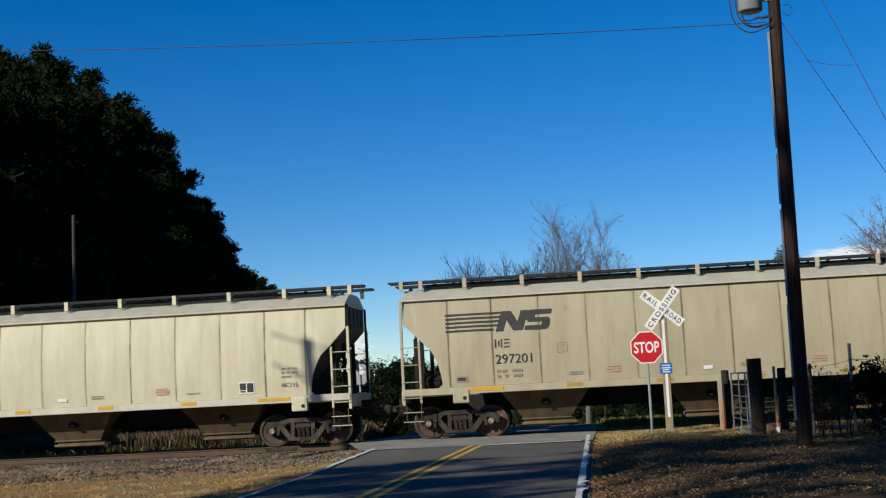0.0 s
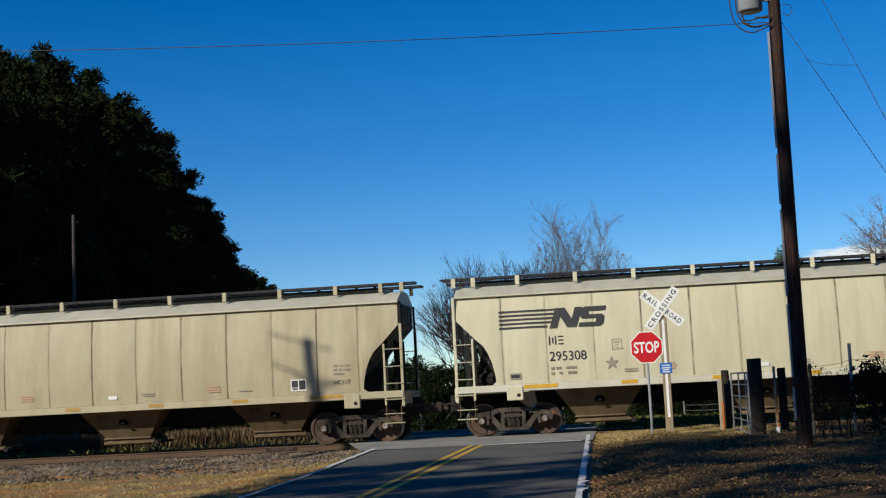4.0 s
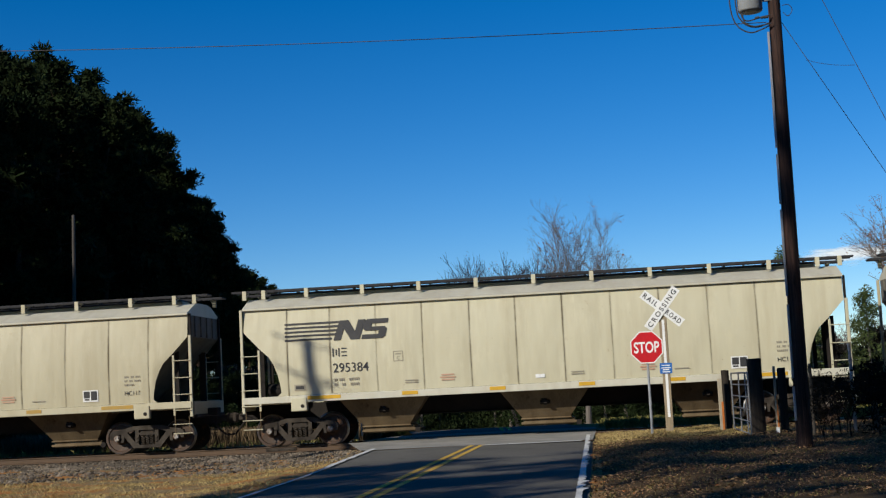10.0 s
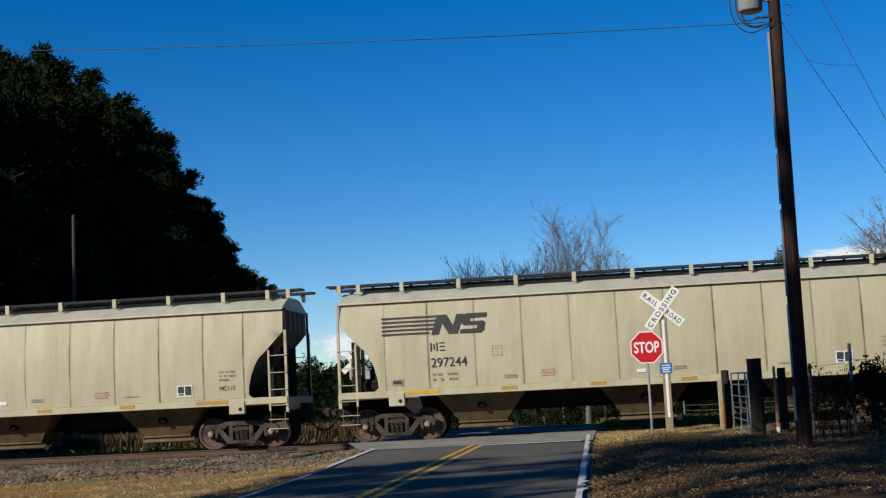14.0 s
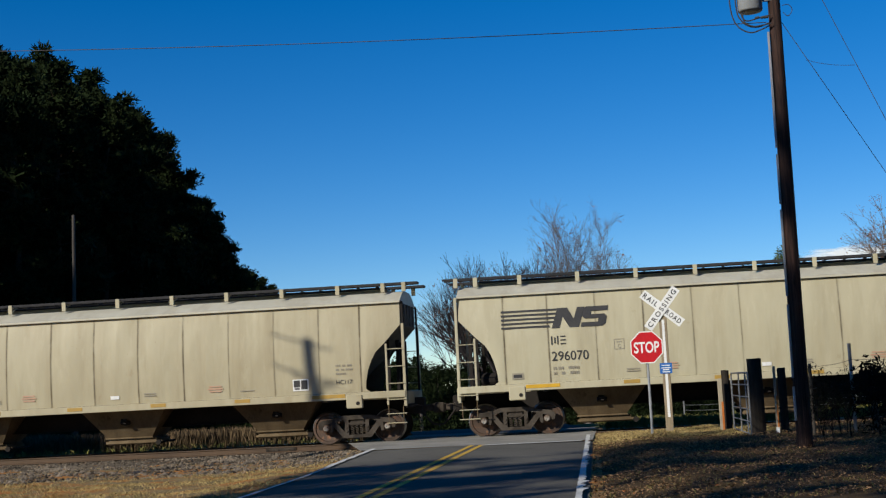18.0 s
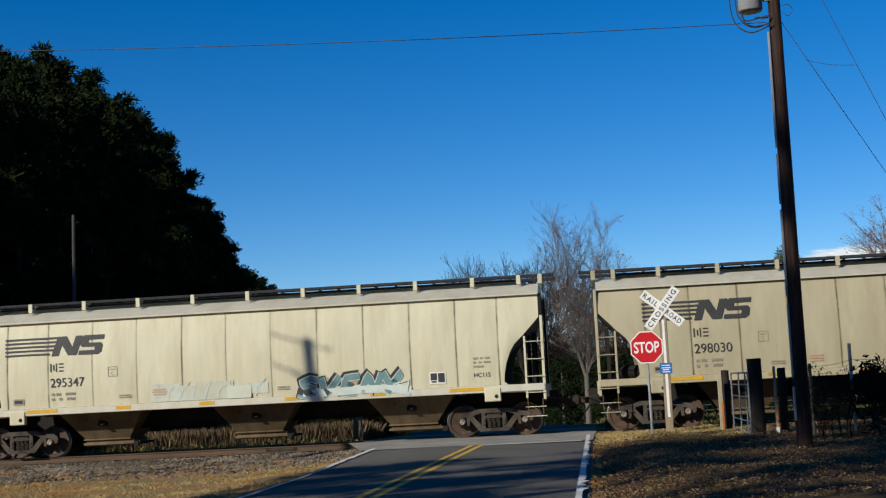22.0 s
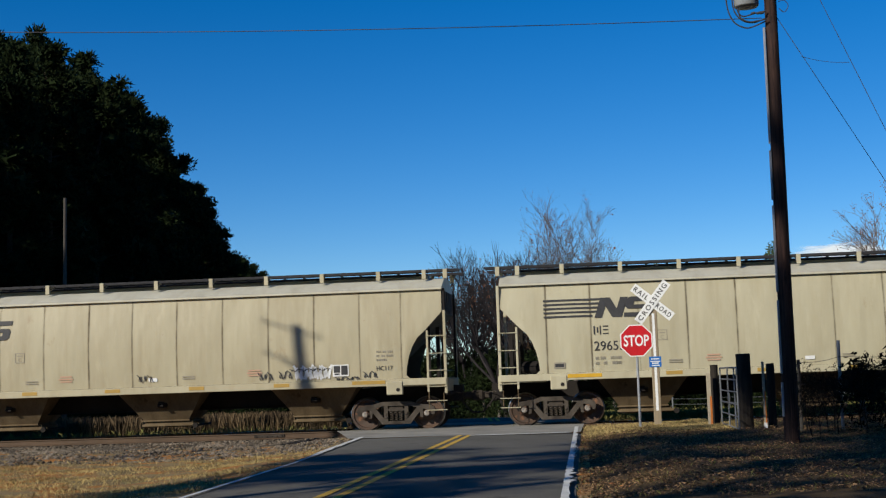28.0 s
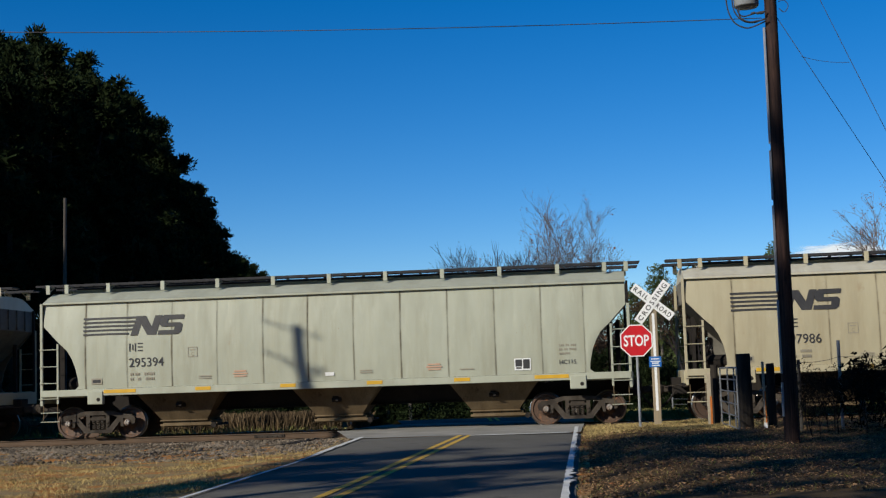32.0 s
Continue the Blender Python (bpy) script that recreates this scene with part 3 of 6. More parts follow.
def skin(x0, x1, sign, cut=0, inset=0.0, nx=7, bulge=0.016):
    """A side sheet from x0 to x1; cut: 1 trims its low end by the corner opening, 2 its high end, 3 both."""
    zs = [1.45, 1.54, 1.75, 1.9, 2.07, 2.35, 2.57, 2.8, 2.95, 3.1, 3.3, 3.5, 3.7, 3.96]
    out, inn = [], []
    for z in zs:
        lo = along(CUT, z) if cut & 1 else x0
        hi = LEN - along(CUT, z) if cut & 2 else x1
        for i in range(nx):
            u = i / (nx - 1)
            x = lo + (hi - lo) * u
            y = along(SIDE, z) - inset + bulge * math.sin(math.pi * u) * math.sin(math.pi * (z - 1.45) / 2.51)
            out.append((x, sign * y, z))
            inn.append((x, sign * (y - 0.03), z))
    n, k = len(zs), len(out)
    f = []
    for j in range(n - 1):
        for i in range(nx - 1):
            a = j * nx + i
            q = (a, a + 1, a + nx + 1, a + nx)
            r = tuple(k + i for i in reversed(q))
            f += [q, r] if sign < 0 else [tuple(reversed(q)), tuple(reversed(r))]
    ring = [i for i in range(nx)] + [j * nx + nx - 1 for j in range(1, n)] + [(n - 1) * nx + i for i in range(nx - 2, -1, -1)] + [j * nx for j in range(n - 2, 0, -1)]
    for a, c in zip(ring, ring[1:] + ring[:1]):
        f.append((c, a, k + a, k + c) if sign < 0 else (a, c, k + c, k + a))
    b = Build()
    b.add(out + inn, f)
    return b


def union(shapes, y0, y1):
    """Outlines in x and z melted into one plate from y0 to y1."""
    pts, faces = [], []
    for s in shapes:
        if sum(p[0] * q[1] - q[0] * p[1] for p, q in zip(s, s[1:] + s[:1])) < 0:
            s = s[::-1]
        faces.append(list(range(len(pts), len(pts) + len(s))))
        pts += [Vector(p) for p in s]
    v, _, f, _, _, source = delaunay_2d_cdt(pts, [], faces, 0, 1e-4)
    f = [q for q, s in zip(f, source) if s]
    b = Build()
    n = len(v)
    b.v = [(p.x, y0, p.y) for p in v] + [(p.x, y1, p.y) for p in v]
    sides = {}
    for q in f:
        for a, c in zip(q, list(q[1:]) + [q[0]]):
            sides[a, c] = 1
        b.f += [tuple(q), tuple(n + k for k in reversed(q))]
    b.f += [(c, a, n + a, n + c) for a, c in sides if (c, a) not in sides]
    b.m = [0] * len(b.f)
    return b


def drape(me, dx, dz, lift=0.024):
    """Lay flat markings on the near side of a car and over its sill."""
    for v in me.vertices:
        z = v.co.z + dz
        v.co = (v.co.x + dx, -max(along(SIDE, z) + lift, 1.637 + 0.3 * lift if z < 1.47 else 0.0), z)
    me.update()
    return me


SHARED = {}


def car_meshes():
    S = SHARED
    dummy = PAINTS["cream"]
    S["panels"] = []
    ends = [0.0] + SEAMS + [LEN]
    for i, (a, c) in enumerate(zip(ends, ends[1:])):
        cut = 1 if i == 0 else 2 if i == len(ends) - 2 else 0
        S["panels"].append(skin(a + (0.0015 if i else 0), c - (0.0015 if cut != 2 else 0), -1, cut).mesh("side_panel", dummy, smooth=False))
    w = Build()
    zs = [1.452 + 0.1 * k for k in range(25)] + [3.93]
    for z in zs:
        y = -(along(SIDE, z) + 0.006)
        w.v += [(-0.055, y, z), (0.0, y - 0.004, z), (0.055, y, z)]
    w.f = [(3 * k + i, 3 * k + i + 1, 3 * k + i + 4, 3 * k + i + 3) for k in range(len(zs) - 1) for i in (0, 1)]
    w.m = [0] * len(w.f)
    S["weld"] = w.mesh("weld_seam", M["weld"])
    S["near_side"] = skin(0, LEN, -1, 3, inset=0.012, nx=9, bulge=0).mesh("side_sheet", M["seam"])
    S["far_side"] = skin(0, LEN, 1, 3, nx=9).mesh("side_sheet", M["grime"])
    r = Build()
    prof = [(-1.49, 3.935), (-1.59, 3.935), (-1.59, 3.99), (-1.5, 4.02), (-1.2, 4.14), (-0.8, 4.28), (-0.4, 4.32), (0.4, 4.32), (0.8, 4.28), (1.2, 4.14), (1.5, 4.02), (1.59, 3.99), (1.59, 3.935), (1.49, 3.935)]
    n = len(prof)
    r.add([(0.04, y, z) for y, z in prof] + [(LEN - 0.04, y, z) for y, z in prof], [(i, i + 1, n + i + 1, n + i) for i in range(n - 1)] + [tuple(range(n)), tuple(reversed(range(n, 2 * n)))])
    S["roof"] = r.mesh("roof", dummy)
    b = Build()
    b.box(-0.06, 0.06, -0.02, 0.02, 0, 0.27, 0.006)
    b.box(-0.02, 0.02, 0.02, 0.5, 0.2, 0.235)
    b.tube((0.0, 0.02, 0.03), (0.0, 0.42, 0.2), 0.014, n=5)
    S["bracket"] = b.mesh("bracket", dummy)
    g = Build()
    for i in range(5):
        g.box(-0.4, LEN + 0.4, i * 0.115, i * 0.115 + 0.05, -0.03 if i in (0, 4) else 0.0, 0.03)
    for i in range(46):
        x = -0.4 + i * (LEN + 0.8) / 45
        g.box(x - 0.015, x + 0.015, 0.002, 0.508, 0.003, 0.027)
    S["board"] = g.mesh("running_board", M["grate"])
    h = Build()
    h.box(0.55, LEN - 0.55, -0.36, 0.36, 4.3, 4.42, 0.01)
    S["coaming"] = h.mesh("hatch_coaming", dummy)
    h = Build()
    h.box(0, 3.9, -0.4, 0.4, 4.425, 4.475, 0.015)
    for i in range(7):
        h.box(0.25 + i * 0.56, 0.31 + i * 0.56, -0.46, 0.46, 4.475, 4.50)
    S["hatch"] = h.mesh("hatch_cover", M["grate"])
    s = Build()
    s.box(-0.02, LEN + 0.02, -1.625, -1.5, 1.25, 1.445, 0.012)
    S["sill"] = s.mesh("side_sill", dummy)
    s = Build()
    s.box(-0.02, LEN + 0.02, 1.5, 1.625, 1.25, 1.445, 0.012)
    S["far_sill"] = s.mesh("side_sill", dummy)
    for key, w in (("strip_long", 0.95), ("strip", 0.45)):
        s = Build()
        s.box(0, w, -1.634, -1.622, 1.315, 1.415)
        S[key] = s.mesh("reflector_strip", M["yellow"])
    j = Build()
    j.box(-0.23, 0.23, -1.66, -1.48, 1.0, 1.38, 0.02)
    S["jack"] = j.mesh("jacking_pad", dummy)
    # hole drawn as a black disc on the pad, its inner shade as colour
    j = Build()
    j.tube((0.1, -1.668, 1.14), (0.1, -1.655, 1.14), 0.055, n=12)
    S["eye"] = j.mesh("towing_hole", M["black"])
    # ladder, its outer upright at x = 0, the inner 0.5 m inward
    l = Build()
    l.box(-0.045, 0.035, -1.60, -1.53, 1.0, 3.96, 0.008)
    S["ladder"] = l.mesh("corner_post", dummy)
    l = Build()
    l.box(-0.045, 0.035, -1.60, -1.53, 1.0, 3.34, 0.008)
    S["ladder_short"] = l.mesh("corner_post", dummy)
    # black end post; above 3.34 it stands in for the shaded corner post
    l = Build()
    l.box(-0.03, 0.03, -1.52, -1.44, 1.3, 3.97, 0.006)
    S["shaded_post"] = l.mesh("end_post", M["black"])
    l = Build()
    l.box(0.46, 0.52, -1.62, -1.57, 1.05, 2.78, 0.006)
    S["stile"] = l.mesh("ladder_stile", dummy)
    l = Build()
    l.path([(0.06, -1.6, 1.02), (0.06, -1.6, 0.6), (0.08, -1.6, 0.53), (0.46, -1.6, 0.53), (0.48, -1.6, 0.6), (0.48, -1.6, 1.06)], 0.014, 6)
    S["stirrup"] = l.mesh("sill_step", M["hopper"])
    l = Build()
    l.tube((-0.05, -1.635, 0), (0.52, -1.635, 0), 0.013, n=6)
    S["rung"] = l.mesh("rung", dummy)
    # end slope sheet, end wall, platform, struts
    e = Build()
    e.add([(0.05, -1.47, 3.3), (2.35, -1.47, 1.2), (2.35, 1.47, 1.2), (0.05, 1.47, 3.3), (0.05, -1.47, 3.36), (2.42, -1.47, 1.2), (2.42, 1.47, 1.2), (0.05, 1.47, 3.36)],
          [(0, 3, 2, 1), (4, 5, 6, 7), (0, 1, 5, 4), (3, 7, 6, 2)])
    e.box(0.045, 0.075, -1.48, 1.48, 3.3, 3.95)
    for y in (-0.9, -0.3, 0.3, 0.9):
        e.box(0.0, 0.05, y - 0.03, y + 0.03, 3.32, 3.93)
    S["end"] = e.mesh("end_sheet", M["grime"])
    e = Build()
    e.box(-0.05, 1.25, -1.5, 1.5, 1.22, 1.3, 0.01)
    e.box(-0.08, 0.0, -1.5, 1.5, 1.05, 1.42, 0.01)
    S["platform"] = e.mesh("end_platform", dummy)
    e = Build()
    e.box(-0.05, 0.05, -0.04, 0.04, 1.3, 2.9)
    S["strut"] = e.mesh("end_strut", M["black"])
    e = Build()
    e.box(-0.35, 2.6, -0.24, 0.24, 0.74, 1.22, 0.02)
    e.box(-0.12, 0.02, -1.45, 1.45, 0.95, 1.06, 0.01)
    S["draft"] = e.mesh("draft_sill", M["black"])
    e = Build()
    e.box(2.55, LEN - 2.55, -0.26, 0.26, 0.74, 1.24, 0.02)
    e.box(2.55, LEN - 2.55, -0.36, 0.36, 0.72, 0.745)
    S["spine"] = e.mesh("centre_sill", M["black"])
    e = Build()
    e.box(-0.62, -0.3, -0.07, 0.07, 0.8, 0.98, 0.03)
    e.box(-0.86, -0.6, -0.15, 0.13, 0.74, 1.04, 0.05)
    S["coupler"] = e.mesh("coupler", M["rust"])
    e = Build()
    e.path([(-0.25, -0.35, 0.85), (-0.45, -0.36, 0.6), (-0.62, -0.3, 0.42), (-0.78, -0.2, 0.4)], 0.03, 7)
    S["hose"] = e.mesh("air_hose", M["black"])
    e = Build()
    e.path([(-0.15, -1.45, 1.0), (-0.22, -1.0, 1.02), (-0.3, -0.4, 0.98), (-0.6, -0.15, 1.0)], 0.014, 5)
    S["lever"] = e.mesh("uncoupling_lever", M["rust"])
    e = Build()
    e.tube((0.55, -0.75, 1.62), (1.15, -0.75, 1.62), 0.2, n=14)
    e.box(0.6, 0.95, -0.3, 0.2, 1.3, 1.62, 0.03)
    S["brake"] = e.mesh("brake_reservoir", M["black"])
    # a hopper bay between the sills
    b = Build()
    top, bot = (1.27, 1.22, 1.28), (0.67, 0.62, 0.46)
    v = []
    for hx, hy, z in (top, bot):
        v += [(-hx, -hy, z), (hx, -hy, z), (hx, hy, z), (-hx, hy, z)]
    b.add(v, [(0, 1, 5, 4), (1, 2, 6, 5), (2, 3, 7, 6), (3, 0, 4, 7), (4, 5, 6, 7), (3, 2, 1, 0)])
    b.box(-0.72, 0.72, -0.7, 0.7, 0.43, 0.475, 0.01)
    S["bay"] = b.mesh("hopper_bay", M["hopper"])
    b = Build()
    b.box(-0.66, 0.8, -0.62, 0.62, 0.26, 0.43, 0.015)
    b.box(-0.72, 1.0, -0.7, -0.64, 0.29, 0.36, 0.01)
    S["gate"] = b.mesh("outlet_gate", M["hopper"])
    b = Build()
    b.box(-0.14, 0.14, -0.06, 0.04, -0.05, 0.05, 0.01)
    b.tube((-0.1, -0.1, 0.05), (0.1, -0.1, -0.03), 0.03, n=6)
    b.box(-0.03, 0.05, -0.1, 0.0, -0.09, 0.08)
    S["shaker"] = b.mesh("shaker_bracket", M["black"])
    b = Build()
    b.tube((0.92, -0.8, 0.3), (0.92, 0.7, 0.3), 0.035, n=8)
    b.tube((0.92, -0.84, 0.3), (0.92, -0.74, 0.3), 0.08, n=8)
    S["capstan"] = b.mesh("gate_capstan", M["black"])
    # truck
    t = Build()
    t.box(-0.22, 0.22, -1.08, 1.08, 0.45, 0.7, 0.03)
    t.box(-0.3, 0.3, -0.3, 0.3, 0.6, 0.8, 0.02)
    t.box(-0.7, -0.62, -0.9, 0.9, 0.36, 0.5, 0.02)
    t.box(0.62, 0.7, -0.9, 0.9, 0.36, 0.5, 0.02)
    S["bolster"] = t.mesh("truck_bolster", M["rust"])
    arch = [(-1.1, 0.42), (-1.13, 0.56), (-1.02, 0.68), (-0.74, 0.71), (-0.42, 0.80), (0.42, 0.80), (0.74, 0.71), (1.02, 0.68), (1.13, 0.56), (1.1, 0.42), (1.02, 0.42), (0.99, 0.55), (0.74, 0.58), (0.40, 0.68), (-0.40, 0.68), (-0.74, 0.58), (-0.99, 0.55), (-1.02, 0.42)]
    shapes = [arch, [(-0.42, 0.165), (0.42, 0.165), (0.40, 0.255), (-0.40, 0.255)], [(-0.2, 0.53), (0.2, 0.53), (0.2, 0.62), (-0.2, 0.62)], [(-0.33, 0.55), (0.33, 0.55), (0.33, 0.60), (-0.33, 0.60)]]
    for s in (-1, 1):
        shapes.append([(s * 0.78, 0.63), (s * 0.60, 0.63), (s * 0.27, 0.24), (s * 0.41, 0.17)][::s])
        shapes.append([(s * 0.66, 0.60), (s * 0.76, 0.62), (s * 0.78, 0.34), (s * 0.70, 0.34)][::s])
        shapes.append([(s * 0.24, 0.22), (s * 0.35, 0.22), (s * 0.35, 0.72), (s * 0.24, 0.72)][::s])
        shapes.append([(s * 0.87, 0.40), (s * 1.10, 0.42), (s * 1.10, 0.64), (s * 0.87, 0.62)][::s])
    t = union(shapes, -1.13, -0.98)
    for s in (-1, 1):
        for z in (0.36, 0.46):
            t.box(s * 0.295 - 0.03, s * 0.295 + 0.03, -1.155, -1.128, z - 0.03, z + 0.03, 0.006)
    S["frame"] = t.mesh("sideframe", M["rust"])
    t = Build()
    t.path([(0.048 * math.cos(0.785 * k), 0.048 * math.sin(0.785 * k), 0.262 + 0.0062 * k) for k in range(41)], 0.013, 5)
    S["spring"] = t.mesh("spring", M["rust"], smooth=True)
    w = Build()
    for s in (-1, 1):
        o = (lambda p: [(s * a, r) for a, r in p]) if s > 0 else (lambda p: [(s * a, r) for a, r in reversed(p)])
        w.spin(o([(0.69, 0.10), (0.69, 0.36), (0.69, 0.455), (0.695, 0.485), (0.715, 0.485)]), 36, 0)
        w.spin(o([(0.715, 0.485), (0.73, 0.462), (0.825, 0.455), (0.835, 0.445)]), 36, 1)
        w.spin(o([(0.835, 0.445), (0.835, 0.385), (0.80, 0.365), (0.785, 0.2), (0.83, 0.15), (0.87, 0.13), (0.87, 0.09)]), 36, 0)
        w.tube((0, s * 0.87, 0), (0, s * 1.16, 0), 0.10, n=16, slot=0)
        w.tube((0, s * 1.16, 0), (0, s * 1.2, 0), 0.085, 0.07, n=16, slot=2)
        for i in range(3):
            a = 2.094 * i
            w.tube((0.05 * math.sin(a), s * 1.195, 0.05 * math.cos(a)), (0.05 * math.sin(a), s * 1.225, 0.05 * math.cos(a)), 0.02, n=6, slot=2)
    w.tube((0, -0.7, 0), (0, 0.7, 0), 0.085, n=14)
    S["wheelset"] = w.mesh("wheelset", M["wheel"], M["tread"], M["cap"])
    # markings common to all cars
    S["stripes"] = []
    for i, x1 in enumerate((2.90, 2.86, 2.83, 2.80, 2.62)):
        z = 3.475 - i * 0.115
        S["stripes"].append(drape(plate([(1.27, x1, -0.028, 0.028)], M["ink"], "emblem_stripe"), 0, z))
    e = Build()

    def slab(*q):
        e.add([(x, 0, z) for x, z in q], [tuple(range(len(q)))])
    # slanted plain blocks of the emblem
    slab(*[(2.68 + u + 0.33 * q, 2.95 + q) for u, q in ((0, 0), (0.21, 0), (0.21, 0.32), (0.50, 0), (0.76, 0), (0.76, 0.56), (0.55, 0.56), (0.55, 0.24), (0.27, 0.56), (0, 0.56))])
    slab(*[(3.49 + u + 0.2 * q, 2.95 + q) for u, q in ((0, 0), (0.60, 0), (0.68, 0.07), (0.68, 0.27), (0.61, 0.335), (0.22, 0.335), (0.22, 0.43), (0.68, 0.43), (0.68, 0.56), (0.08, 0.56), (0.0, 0.49), (0.0, 0.29), (0.07, 0.225), (0.46, 0.225), (0.46, 0.12), (0, 0.12))])
    S["emblem"] = drape(e.mesh("emblem", M["ink"]), 0, 0, 0.026)
    S["mark"] = drape(plate([(2.64, 2.675, 0, 0.24), (2.73, 2.765, 0.04, 0.2), (2.81, 2.845, 0.0, 0.24), (2.90, 3.05, 0.205, 0.24), (2.90, 3.05, 0.105, 0.14), (2.90, 3.05, 0.0, 0.035)], M["ink"], "owner_mark"), 0, 2.49)
    dash = [(x + 0.052 * k, x + 0.052 * k + 0.036, z, z + 0.075) for x, n, z in ((2.66, 2, 0.14), (2.80, 3, 0.14), (3.08, 6, 0.14), (2.66, 2, 0.0), (2.88, 2, 0.0), (3.12, 5, 0.0)) for k in range(n)]
    S["datalines"] = drape(plate(dash, M["fade"], "data_panel"), 0, 1.66)
    fr = [(4.38, 4.66, 0.0, 0.018), (4.38, 4.66, 0.27, 0.288), (4.38, 4.396, 0.018, 0.27), (4.644, 4.66, 0.018, 0.27), (4.44, 4.6, 0.19, 0.22)]
    S["platebox"] = drape(plate(fr, M["fade"], "boxed_letter"), 0, 2.27)
    S["plateletter"] = drape(words("C", 0.1, 0.09, M["fade"], "letter"), 4.475, 2.31)
    S["stencil"] = drape(plate([(13.74, 14.20, 0, 0.33)], M["white"], "stencil_frame"), 0, 1.57, 0.022)
    S["stencil_in"] = drape(plate([(13.77, 13.955, 0.105, 0.30), (13.79, 13.935, 0.04, 0.085), (13.985, 14.17, 0.04, 0.30)], M["ink"], "stencil_panel"), 0, 1.57, 0.026)
    dash = [(x + 0.05 * k, x + 0.05 * k + 0.033, z, z + 0.055) for x, n, z in ((15.0, 3, 0.33), (15.19, 2, 0.33), (15.33, 3, 0.33), (15.0, 2, 0.215), (15.15, 2, 0.215), (15.29, 4, 0.215), (15.0, 6, 0.1)) for k in range(n)]
    S["tested"] = drape(plate(dash, M["fade"], "data_panel"), 0, 1.87)
    for key, x in (("redlines", 5.7), ("redlines_two", 11.28)):
        S[key] = drape(plate([(x + 0.02, x + 0.38, 0.14, 0.18), (x - 0.02, x + 0.42, 0.07, 0.11), (x + 0.02, x + 0.38, 0.0, 0.04)], M["redfade"], "warning_panel"), 0, 1.66)
    S["greylines"] = drape(plate([(4.68, 5.05, 0.1, 0.13), (4.68, 5.05, 0.04, 0.07), (9.36, 9.72, 0.1, 0.13), (9.36, 9.72, 0.04, 0.07), (12.2, 12.6, 0.04, 0.07)], M["fade"], "data_panel"), 0, 1.6)
    S["tab"] = drape(plate([(8.36, 8.62, 0, 0.1)], M["white"], "inspection_tab"), 0, 1.6)
    S["badge"] = drape(plate([(1.5, 1.82, 0, 0.17)], M["fade"], "builder_plate"), 0, 1.58, 0.022)
    S["badge_in"] = drape(plate([(1.54, 1.78, 0.04, 0.13)], M["ink"], "plate_panel"), 0, 1.58, 0.026)


def recolour(ob, mat):
    ob.material_slots[0].link = "OBJECT"
    ob.material_slots[0].material = mat
    return ob


